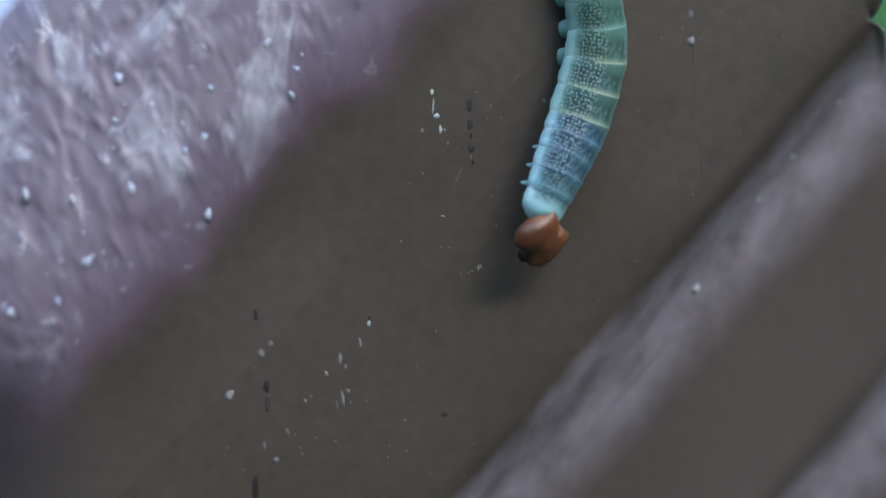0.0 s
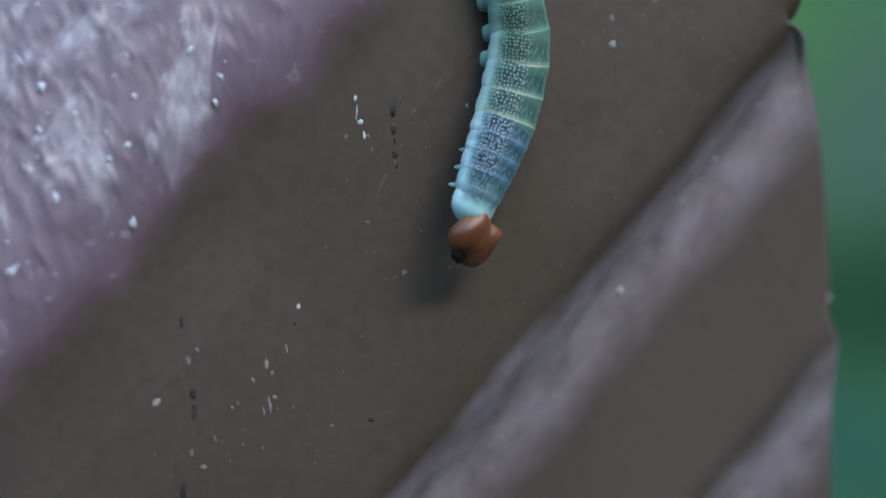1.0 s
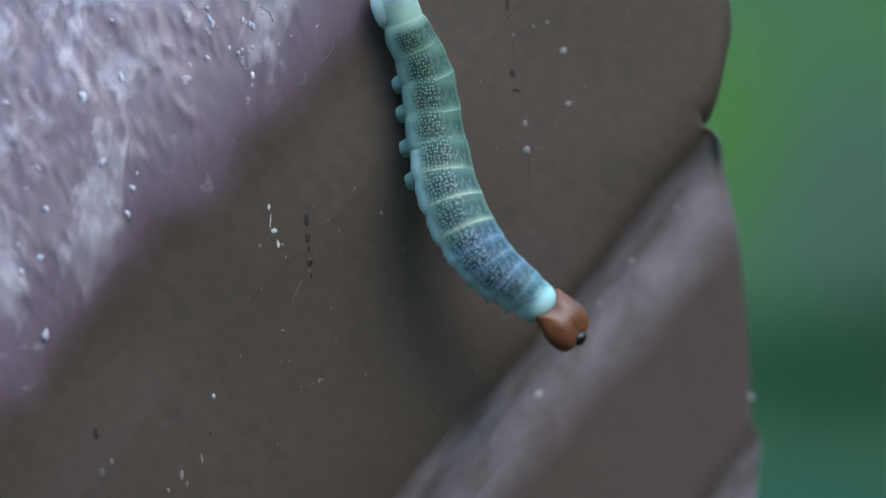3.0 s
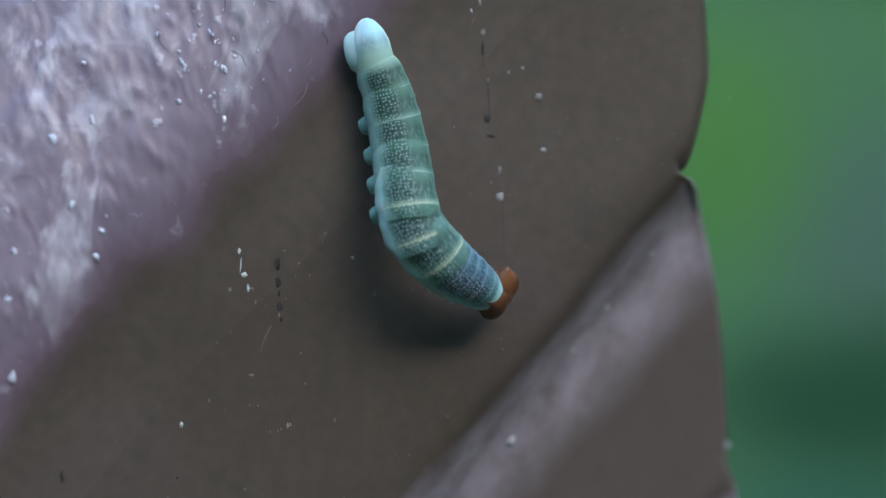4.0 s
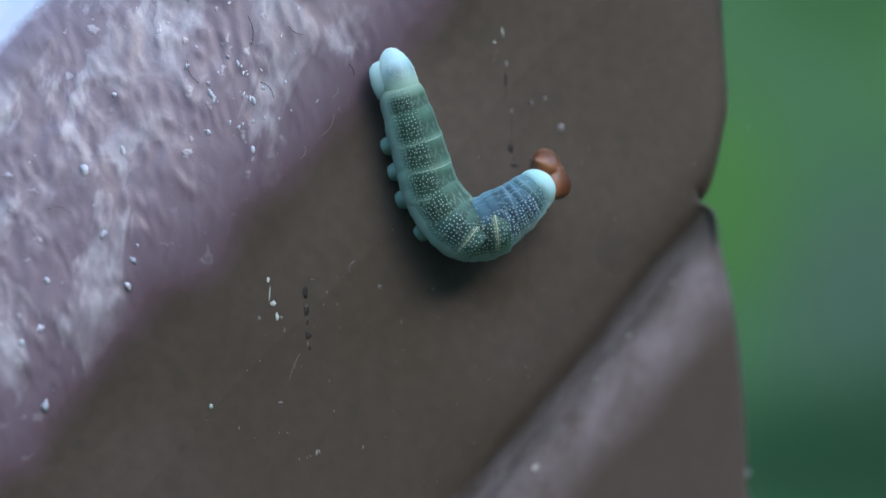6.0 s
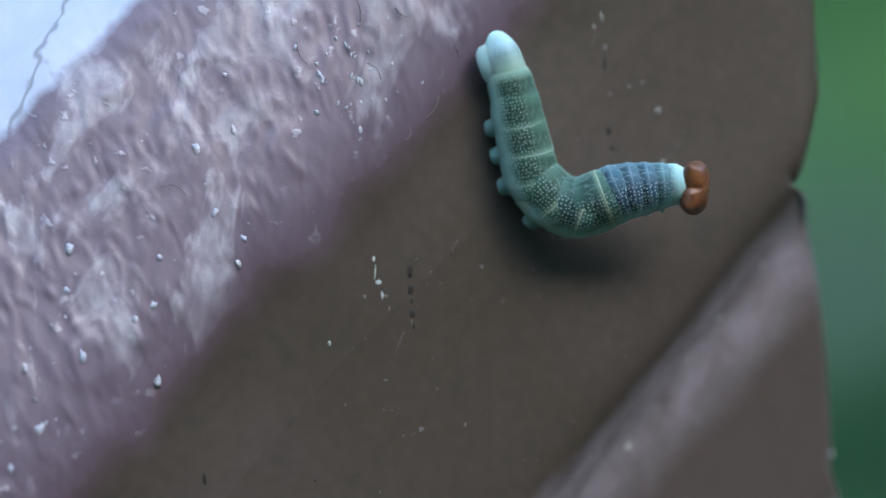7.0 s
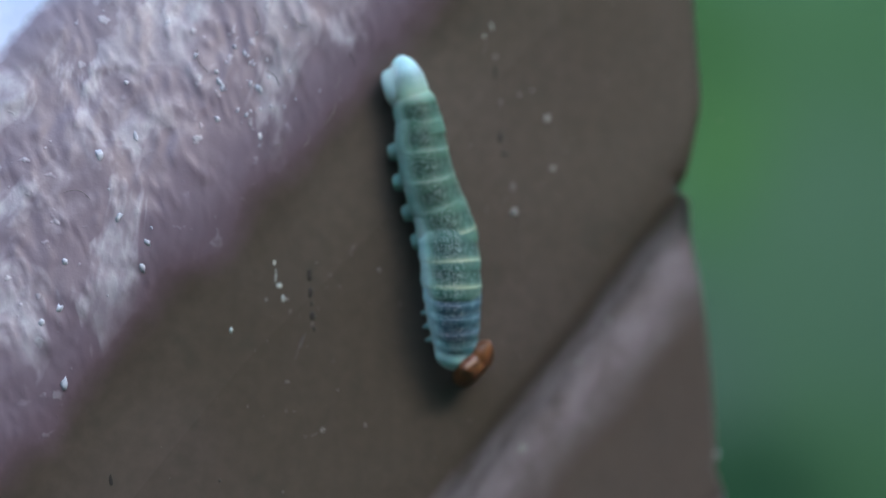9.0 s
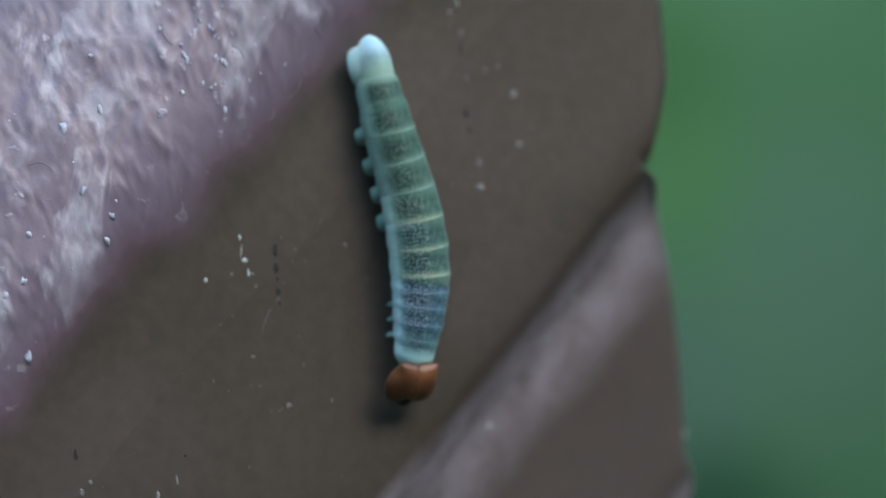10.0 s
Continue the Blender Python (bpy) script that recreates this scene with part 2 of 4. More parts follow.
def head_shell():
    m = Mat("head_shell")
    v = m.coords()
    f = m.noise(v, 900, 4)
    g = m.noise(v, 420, 4)
    col = m.mix(m.ramp(g, [(0.35, (0,)), (0.65, (1,))]), (0.092, 0.030, 0.016), (0.225, 0.092, 0.038))
    spots = m.ramp(m.noise(v, 1500, 3), [(0.60, (0,)), (0.70, (0.5,))])
    col = m.mix(spots, col, (0.06, 0.022, 0.012))
    m.set(Base_Color=col, Roughness=0.34, Specular_IOR_Level=0.5, Subsurface_Weight=0.15, Subsurface_Scale=0.0004)
    m.set(Normal=m.bump(f, 0.7, 0.00014))
    return m.m


def foliage_far():
    """Distant leaves in soft masses of light and shade."""
    m = Mat("far_foliage")
    v = m.coords()
    turned = m.t.nodes.new("ShaderNodeMapping")
    turned.vector_type = "POINT"
    turned.inputs["Rotation"].default_value = (0, 0, radians(26))
    m.put(turned.inputs["Vector"], v)
    sep = m.n("SeparateXYZ", Vector=turned.outputs[0])
    across, up = sep.outputs[0], sep.outputs[2]
    small = m.noise(v, 9, 3, 0.6)
    big = m.noise(v, 0.8, 2)

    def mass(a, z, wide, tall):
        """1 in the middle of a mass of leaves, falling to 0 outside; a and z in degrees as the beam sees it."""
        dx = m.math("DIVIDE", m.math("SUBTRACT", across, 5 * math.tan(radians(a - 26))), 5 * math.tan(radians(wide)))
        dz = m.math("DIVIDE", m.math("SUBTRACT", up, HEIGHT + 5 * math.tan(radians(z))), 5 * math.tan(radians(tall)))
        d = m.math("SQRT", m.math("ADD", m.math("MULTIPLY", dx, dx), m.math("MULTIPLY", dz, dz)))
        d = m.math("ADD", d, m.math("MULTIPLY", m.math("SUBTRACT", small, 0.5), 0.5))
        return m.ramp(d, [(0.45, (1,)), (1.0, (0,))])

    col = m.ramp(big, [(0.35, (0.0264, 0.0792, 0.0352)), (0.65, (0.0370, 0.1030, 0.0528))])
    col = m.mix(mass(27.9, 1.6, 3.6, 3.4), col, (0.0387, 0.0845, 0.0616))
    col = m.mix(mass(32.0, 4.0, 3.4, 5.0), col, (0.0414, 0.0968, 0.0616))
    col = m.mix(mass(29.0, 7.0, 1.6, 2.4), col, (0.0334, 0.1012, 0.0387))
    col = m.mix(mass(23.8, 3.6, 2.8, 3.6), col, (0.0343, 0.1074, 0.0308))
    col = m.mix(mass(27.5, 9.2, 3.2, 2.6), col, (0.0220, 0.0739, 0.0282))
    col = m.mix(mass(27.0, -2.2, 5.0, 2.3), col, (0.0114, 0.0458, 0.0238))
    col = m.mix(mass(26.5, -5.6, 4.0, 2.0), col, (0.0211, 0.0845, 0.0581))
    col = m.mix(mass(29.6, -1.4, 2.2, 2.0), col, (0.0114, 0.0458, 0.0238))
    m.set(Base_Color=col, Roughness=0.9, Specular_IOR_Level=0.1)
    return m.m


PAINT, CREST_LIT, ROUGH = paint_smooth("brown_paint"), paint_smooth("crest_lit_paint", (-23.3, -44.2)), paint_rough()
WHITE = plain("dried_white", (0.42, 0.48, 0.48), 0.6, 2500)
CHALK = plain("chalk_crumb", (0.36, 0.37, 0.40), 0.6, 2500)
BLACK = plain("dark_mark", (0.012, 0.010, 0.010), 0.5, 2500)
GREY = plain("grey_fleck", (0.135, 0.13, 0.13), 0.5, 2500)
# whitish colour that stands for glints on the brushed coat
GLINT = plain("glint_flake", (0.40, 0.43, 0.51), 0.24, 1800, 0.25, Specular_IOR_Level=0.8)
PALE_GREY = plain("pale_grey", (0.22, 0.215, 0.21), 0.6, 2500)
FAINT = plain("faint_seam", (0.048, 0.039, 0.034), 0.5, 1500)
STAIN = plain("stain", (0.030, 0.026, 0.024), 0.5, 1500)
HEAD = head_shell()
JAW = plain("dark_jaw", (0.008, 0.006, 0.006), 0.3, 1500)
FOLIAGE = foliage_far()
SOIL = plain("leaf_litter", (0.05, 0.055, 0.03), 0.95, 8, 0.5, 0.02)


# ---- building helpers ----
def finish(name, bm, material, smooth=True):
    me = bpy.data.meshes.new(name)
    bm.to_mesh(me)
    bm.free()
    me.materials.append(material)
    if smooth:
        me.polygons.foreach_set("use_smooth", [True] * len(me.polygons))
    return new(name, me)


def part(name, bm, material, parent, label=""):
    ob = finish(name, bm, material)
    ob.parent = parent
    return tagged(ob, label)


# ---- ground and distance ----
def ground():
    bm = bmesh.new()
    bmesh.ops.create_circle(bm, cap_ends=True, radius=400, segments=64)
    ob = finish("ground", bm, SOIL, False)
    return tagged(ob, "dark ground of leaf litter below the trees", "ground", kind="structure")


def backdrop():
    bm = bmesh.new()
    rings = []
    # the ring's unseen side is added to keep low sky off the beam
    for z, r in ((-0.2, 5.0), (2.2, 5.0), (4.2, 5.4)):
        rings.append([bm.verts.new((r * math.cos(a), r * math.sin(a), z)) for a in (2 * math.pi * i / 72 for i in range(72))])
    for lo, hi in zip(rings, rings[1:]):
        for i in range(72):
            bm.faces.new((lo[i], lo[(i + 1) % 72], hi[(i + 1) % 72], hi[i]))
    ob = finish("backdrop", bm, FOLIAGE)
    return tagged(ob, "green blurred wall of distant trees round the beam", "foliage", kind="structure")


ground()
backdrop()

# ---- the stepped beam ----


def smooth_line(points, step):
    """Points on a rounded line through the corners given, a step apart."""
    pts = [Vector(p) for p in points]
    for _ in range(3):
        cut = [pts[0]]
        for a, b in zip(pts, pts[1:]):
            cut += [a.lerp(b, 0.25), a.lerp(b, 0.75)]
        pts = cut + [pts[-1]]
    made = [pts[0]]
    for a, b in zip(pts, pts[1:]):
        n = max(1, int((b - a).length / step))
        made += [a.lerp(b, (i + 1) / n) for i in range(n)]
    return made


def step_up(x, lo, hi):
    f = min(1.0, max(0.0, (x - lo) / (hi - lo)))
    return f * f * (3 - 2 * f)


def lumps(x, z, v):
    """The relief of the brushed coat, in mm for a strength of 1; negative is towards the open."""
    keep = step_up(v, 3.0, 8.0) * min(1.0, max(0.15, (25 - v) / 3))
    if keep <= 0:
        return 0.0
    wx = x + 1.3 * noise.noise(Vector((x * 0.35, 21.0, z * 0.3)))
    wz = z + 1.3 * noise.noise(Vector((x * 0.35, 33.0, z * 0.3)))
    plate = step_up(noise.noise(Vector((wx * 0.33, 1.0, wz * 0.22))), 0.0, 0.30)
    ridge = 1 - 2.4 * abs(noise.noise(Vector((wx * 0.55, 6.0, wz * 0.36))))
    mid = noise.noise(Vector((wx * 1.1, 8.0, wz * 0.8)))
    bead = step_up(noise.noise(Vector((wx * 1.9, 10.0, wz * 1.5))), 0.22, 0.55)
    groove = max(0.0, 0.05 - abs(noise.noise(Vector((wx * 0.20, 14.0, wz * 0.16)))))
    return -keep * (0.7 * plate + 0.5 * max(0.0, ridge) + 0.45 * mid + 0.9 * bead - 8.0 * groove)


def board(name, profile, end_x, wobble, rough, step, material, parent, label, seed, bevel=1.0, skew=0.0):
    """A lath that runs up the slope: its section (across, back) in mm, its end's place along x by height across."""
    line = smooth_line(profile, step)
    bm = bmesh.new()
    cols = [-1700, -900, -400, -200, -120]
    n = int(185 / step)
    grid = []
    for v, y in line:
        xe = end_x(v)
        ue = (xe - bevel + v * SU) / CU
        row = []
        us = cols + [-85 + (ue + 85) * i / n for i in range(n + 1)]
        for u in us:
            q = Vector((u * 0.045, v * 0.02, seed))
            dv = wobble * (noise.noise(q) + 0.6 * noise.noise(q * 2.7 + Vector((3, 1, 7)))) if y < 6 else 0
            dv += skew * 0.5 * (u + math.hypot(u, 14.0)) if u > -60 else 0.0  # the lath runs slightly steeper than the beam
            x, z = u * CU - (v + dv) * SU, u * SU + (v + dv) * CU
            d = rough * lumps(x, z, v) if rough and u > -120 else 0.0
            d += (0.12 if v < -19 else 0.0) * noise.noise(Vector((x * 0.05, seed + 2, z * 0.05)))
            row.append((x, y + d, z))
        x, y, z = row[-1]
        for k in range(1, 8):
            a = math.pi / 2 * k / 7
            row.append((x + bevel * math.sin(a), y + bevel * (1 - math.cos(a)), z))
        row.append((x + bevel, y + 12, z))
        row.append((x + bevel - 4, y + 60, z))
        grid.append([bm.verts.new((a * MM, b * MM, c * MM + HEIGHT)) for a, b, c in row])
    for r, s in zip(grid, grid[1:]):
        for i in range(len(r) - 1):
            bm.faces.new((r[i], r[i + 1], s[i + 1], s[i]))
    bmesh.ops.recalc_face_normals(bm, faces=bm.faces)
    return part(name, bm, material, parent, label)


TOP_SECTION = [(62, 80), (56, 52), (46, 34), (36, 19), (26, 5.6), (23.6, 2.9), (20, 1.4), (12, -1.0), (8.0, -1.35), (5.5, -1.0), (3.8, -0.5), (1.8, -0.16), (-1, -0.05), (-4, 0.0), (-6.5, 0.12), (-7.5, 2)]


def stepped_beam():
    top = tagged(new("stepped_beam"), "brown painted wooden beam with stepped, rounded laths", "beam")
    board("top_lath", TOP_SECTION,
          lambda v: 34.5, 0.9, 0.155, 0.30, ROUGH, top, "lath with thick, brushed, weathered paint, coloured pale as if skylit", 1.0)
    board("face_lath", [(12, 40), (10, 2), (8, 0.3), (3, 0), (-15.5, 0), (-17.6, 0.0), (-18.8, 0.2), (-19.4, 1.2), (-19.6, 4.2), (-19.4, 6.5), (-19, 14), (-18, 30)],
          lambda v: 34.2 + 0.10 * min(4, max(0, -12 - v)) - 0.42 * max(0, -15.8 - v) - 0.06 * max(0, v + 12), 0.15, 0.0, 0.6, PAINT, top, "smooth dark brown painted lath", 2.0)
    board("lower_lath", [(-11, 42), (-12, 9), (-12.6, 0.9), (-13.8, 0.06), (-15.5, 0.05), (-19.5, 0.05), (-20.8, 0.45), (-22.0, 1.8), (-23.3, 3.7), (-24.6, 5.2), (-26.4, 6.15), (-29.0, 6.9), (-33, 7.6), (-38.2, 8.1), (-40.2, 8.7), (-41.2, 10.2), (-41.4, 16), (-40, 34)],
          lambda v: 33.0 + 7.7 * (1 - math.exp(-max(0, -19.8 - v) / 7.0)) - 0.25 * max(0, v + 19.8), 0.35, 0.0, 0.7, CREST_LIT, top, "dark brown painted lath, its crest chalky and coloured as if skylit", 3.0, skew=0.03)
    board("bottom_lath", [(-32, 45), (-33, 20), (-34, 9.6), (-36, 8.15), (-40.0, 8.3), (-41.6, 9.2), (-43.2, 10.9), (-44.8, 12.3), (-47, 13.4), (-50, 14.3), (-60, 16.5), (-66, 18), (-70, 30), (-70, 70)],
          lambda v: 40.8 + 3.2 * (1 - math.exp(-(max(0, -41 - v)) / 8)) - 0.5 * max(0, v + 41), 0.25, 0.0, 0.9, CREST_LIT, top, "dark brown painted lath, its crest chalky and coloured as if skylit", 4.0)
    bm = bmesh.new()
    ends = []
    for u_of in (lambda v: -1690.0, lambda v: (30 + v * SU) / CU):
        ends.append([bm.verts.new(((u_of(v) * CU - v * SU) * MM, y * MM, (u_of(v) * SU + v * CU) * MM + HEIGHT))
                     for v, y in ((-60, 22), (-64, 28), (-64, 82), (-60, 88), (52, 88), (57, 82), (57, 62), (40, 34), (5, 16))])
    for i in range(9):
        bm.faces.new((ends[0][i], ends[0][(i + 1) % 9], ends[1][(i + 1) % 9], ends[1][i]))
    bm.faces.new(ends[0]), bm.faces.new(ends[1][::-1])
    bmesh.ops.recalc_face_normals(bm, faces=bm.faces)
    core = part("core", bm, PAINT, top, "squared brown timber behind the laths")
    core.data.polygons.foreach_set("use_smooth", [False] * len(core.data.polygons))
    return top


BEAM = stepped_beam()


# ---- marks on the beam ----
def fleck(name, x, z, w, h, material, label, y=0.0, lift=0.12, turn=0.0, seed=0, category="fleck", rag=0.5, grain=1.7):
    """A flat, uneven crumb on the painted face, w by h mm."""
    bm = bmesh.new()
    bmesh.ops.create_icosphere(bm, subdivisions=2, radius=1)
    for q in bm.verts:
        k = 1 + rag * noise.noise(q.co * grain + Vector((seed * 3.1, seed, 0)))
        q.co = Vector((q.co.x * w / 2 * k, q.co.y * lift, q.co.z * h / 2 * k)) * MM
    ob = finish(name, bm, material)
    ob.matrix_world = pose(x * MM, (y - 0.005) * MM, z * MM + HEIGHT, 0, turn, 0)
    return tagged(ob, label, category, group="crumbs on the beam")


SPOTS = [(18.61, 3.82, 0.56, 0.58, 0), (21.35, 10.84, 0.5, 0.6, 20), (21.75, 7.13, 0.38, 0.5, 40)]
WHITE_BITS = [
    (0.08, -0.15, 0.37, 0.82, 0), (0.21, -1.10, 0.12, 1.39, 4), (0.45, -1.81, 0.49, 0.41, 0), (0.74, -2.72, 0.21, 0.57, -5),
    (16.96, 17.48, 0.16, 1.07, -12), (16.38, 16.71, 0.18, 0.37, -20),
]
DULL_BITS = [
    (-13.32, -20.55, 0.50, 0.70, 20), (-4.55, -17.05, 0.16, 0.66, -10), (-5.91, -18.10, 0.25, 0.74, -5), (-6.83, -19.12, 0.16, 0.37, -30),
    (-5.69, -20.76, 0.21, 1.07, -12), (-5.34, -20.27, 0.37, 0.21, 30), (-6.07, -21.20, 0.10, 0.57, -15), (-8.24, -20.91, 0.16, 0.25, -30),
    (3.57, -11.99, 0.16, 0.37, 0), (3.74, -11.90, 0.12, 0.29, -20),
]
GREY_BITS = [
    (1.02, -2.76, 0.33, 0.25, 0), (1.26, -3.63, 0.12, 0.33, 10), 
    (2.90, -4.52, 0.10, 0.33, 0), (-0.52, -2.82, 0.33, 0.41, 0),
    (3.26, -0.15, 0.10, 0.12, 0), (4.27, -1.01, 0.10, 0.12, 0), (-10.65, -17.13, 0.33, 0.37, 0), (-11.25, -17.80, 0.37, 0.57, 0),
    (-10.97, -23.92, 0.29, 0.49, 0), (-9.41, -22.97, 0.21, 0.49, -20), (-10.17, -24.84, 0.49, 0.37, 0), (-5.55, -18.71, 0.21, 0.33, 0),
    (-7.86, -20.62, 0.12, 0.25, 0),
]
MORE_GREY = [
    (-6.13, -23.66, 0.16, 0.12, 0), (-7.49, -23.38, 0.16, 0.12, 0), (-1.37, -22.26, 0.25, 0.16, 0), (2.90, -12.34, 0.10, 0.12, 0),
    (17.25, 15.20, 0.33, 0.57, 0), (17.64, 11.89, 0.21, 0.33, 0), (18.53, 5.68, 0.37, 0.57, 0), (7.99, -0.58, 0.29, 0.33, 0),
    (4.23, -1.01, 0.08, 0.21, 0), (3.16, -0.14, 0.08, 0.12, 0), (1.02, -8.56, 0.37, 0.16, 0), (4.78, -9.14, 0.10, 0.21, 0),
    (1.50, -10.62, 0.12, 0.12, 0), (6.85, -11.62, 0.16, 0.29, 0), (3.11, -12.20, 0.12, 0.12, 0), (20.17, 12.85, 0.25, 0.25, 0),
    (19.13, 12.50, 0.25, 0.25, 0),
]
DARK_BITS = [
    (2.75, -1.00, 0.24, 0.82, 0), (2.80, -2.27, 0.22, 0.70, 0), (2.90, -3.05, 0.10, 0.45, 0), (2.94, -3.95, 0.22, 0.55, 0), (3.07, -4.82, 0.12, 0.30, 0),
    (-10.85, -19.94, 0.25, 0.82, 0), (-11.49, -26.88, 0.21, 1.80, 0), (-11.69, -15.18, 0.21, 1.07, -8), (1.39, -21.91, 0.25, 0.29, 0),
    (-3.94, -15.39, 0.12, 0.21, 0), (16.75, 16.76, 0.12, 0.57, 0), (17.26, 14.13, 0.12, 0.82, 0), (17.61, 9.29, 0.21, 0.61, 0),
    (17.90, 8.07, 0.33, 0.25, 0),
]
STAINS = [
    (-11.93, -13.01, 0.21, 2.30, -10), (-10.73, -21.07, 0.49, 1.15, 0),
]
SEAM = [(17.26, 14.12, 0.09, 2.6, -3), (17.77, 10.07, 0.08, 3.79, -3), (18.84, 2.13, 0.08, 5.52, -3), (19.52, -4.18, 0.08, 3.15, -3)]
for name, rows, material, lift, label in (
        ("stain", SEAM, FAINT, 0.015, "faint dark seam line in the brown paint"),
        ("crumb", SPOTS, PALE_GREY, 0.12, "pale round crumb stuck to the brown paint"),
        ("white_speck", WHITE_BITS, WHITE, 0.10, "dried whitish speck on the brown paint"),
        ("pale_speck", DULL_BITS, PALE_GREY, 0.08, "dull pale grey speck on the brown paint"),
        ("grey_speck", GREY_BITS + MORE_GREY, GREY, 0.06, "faint grey speck on the brown paint"),
        ("dark_speck", [(x, z, 1.9 * w, 1.1 * h, q) for x, z, w, h, q in DARK_BITS], BLACK, 0.05, "thin black dash in the brown paint"),
        ("stain", STAINS, STAIN, 0.02, "faint long stain in the brown paint")):
    for k, (x, z, w, h, turn) in enumerate(rows):
        fleck(name, x, z, w, h, material, label, lift=lift, turn=turn, seed=k, category="speck")


COAT_LINE = smooth_line(TOP_SECTION, 0.3)


def coat_at(x, z):
    """How far back the brushed coat's surface lies at x, z (mm)."""
    v = -x * SU + z * CU
    near = min(COAT_LINE, key=lambda p: abs(p[0] - v) + (0 if p[0] > 3 else 9))
    return near[1] + 0.155 * lumps(x, z, v)


# whitish drops added on the coat where it glints: x, z, width in mm
DROPS_BY_HEM = [
    (-4.38, 9.63, 0.55), (-4.21, 12.33, 0.45), (-4.0, 11.8, 0.35), (0.94, 13.18, 0.3), (3.24, 11.99, 0.25), (-9.43, 0.91, 0.6), (-9.76, -0.73, 0.6),
    (-1.52, 11.98, 0.35), (-1.3, 10.44, 0.3), (-2.31, 10.01, 0.3), (1.36, 11.32, 0.3), (0.51, 10.71, 0.3), (-15.11, -8.7, 0.7), (-16.78, -4.6, 0.6),
    (-15.54, -3.65, 0.6), (-15.12, -0.46, 0.6), (-0.72, 13.96, 0.25), (0.68, 16.36, 0.25), (1.62, 15.16, 0.3), (-1.34, 15.87, 0.25), (-9.16, 1.94, 0.3)]
DROPS_ABOVE = [
    (-12.63, 6.89, 0.8), (-20.25, -7.12, 0.7), (-20.97, -0.01, 0.8), (-5.73, 14.12, 0.35), (-2.95, 14.83, 0.35), (-24.85, -14.41, 0.6), (-26.91, -7.6, 0.8),
    (-23.01, -11.88, 0.9), (-11.43, 2.63, 0.6), (-21.22, -2.71, 0.6), (-27.8, -15.17, 0.7), (-23.97, -7.91, 0.5)]
for k, (x, z, w) in enumerate(DROPS_BY_HEM + DROPS_ABOVE):
    fleck("paint_drop", x, z, 0.62 * w, (0.8 + 0.5 * ((k * 7) % 5) / 4) * w, GLINT, "glossy whitish drop added on the brushed coat for a glint", y=coat_at(x, z), lift=0.24 * w, turn=-35 + 17 * (k % 5), seed=50 + k, category="paint drop", rag=1.1, grain=2.1)


def flakes():
    """Glossy pale crumbs added on the brushed coat to stand for its glints, thickest by the hem."""
    rng = random.Random(5)
    bm = bmesh.new()
    spots = []
    while len(spots) < 70:
        u, v = rng.choice((rng.uniform(-45, 38), rng.gauss(9, 4), rng.gauss(9, 4))), rng.choice((rng.gauss(10, 2.2), rng.gauss(10, 2.2), rng.uniform(6, 22)))
        if noise.noise(Vector((u * 0.13, 3, v * 0.17))) > -0.05 and v > 6:
            spots.append((u * CU - v * SU, u * SU + v * CU, rng.uniform(0.10, 0.46) ** 1.25))
    for x, z, w in spots:
        y = coat_at(x, z)
        made = bmesh.ops.create_icosphere(bm, subdivisions=2, radius=1)["verts"]
        turn = Euler((rng.uniform(-0.25, 0.25), rng.uniform(-0.7, 0.7), rng.uniform(-0.25, 0.25))).to_matrix()
        long = rng.uniform(0.8, 2.6)
        for q in made:
            c = turn @ Vector((q.co.x * w * 0.42, q.co.y * w * 0.22, q.co.z * w * 0.42 * long)) * (1 + 0.45 * noise.noise(q.co * 1.5 + Vector((x, z, 0))))
            q.co = (c + Vector((x, y + 0.03 * w, z))) * MM + Vector((0, 0, HEIGHT))
    ob = finish("paint_crumbs", bm, GLINT)
    return tagged(ob, "glossy pale crumbs added on the brushed coat as its glints", "paint crumbs", kind="stuff")


flakes()


def dust():
    """Tiny pale and dark grains scattered on the smooth paint."""
    rng = random.Random(11)
    bm = bmesh.new()
    for _ in range(150):
        u, v = rng.uniform(-32, 34), rng.uniform(-19, 0.5)
        x, z = u * CU - v * SU, u * SU + v * CU
        w, tall = rng.uniform(0.05, 0.12), rng.uniform(0.8, 2.4)
        for q in bmesh.ops.create_icosphere(bm, subdivisions=1, radius=1)["verts"]:
            q.co = (Vector((q.co.x * w / 2, q.co.y * 0.03, q.co.z * w / 2 * tall)) + Vector((x, 0, z))) * MM + Vector((0, 0, HEIGHT))
    return tagged(finish("dust", bm, GREY), "tiny grey grains of dust on the brown paint", "dust", kind="stuff")


dust()


DARK_CURLS = [(-0.89, 13.14, 0.10, 12.11, 0.25), (-5.72, 14.50, -4.92, 12.96, -0.30), (5.39, 14.64, 5.81, 13.85, 0.10), (1.10, 17.04, 2.14, 16.49, -0.20), (-15.15, 4.23, -13.32, 3.82, 0.40), (-1.61, 17.69, -1.33, 15.71, 0.20)]


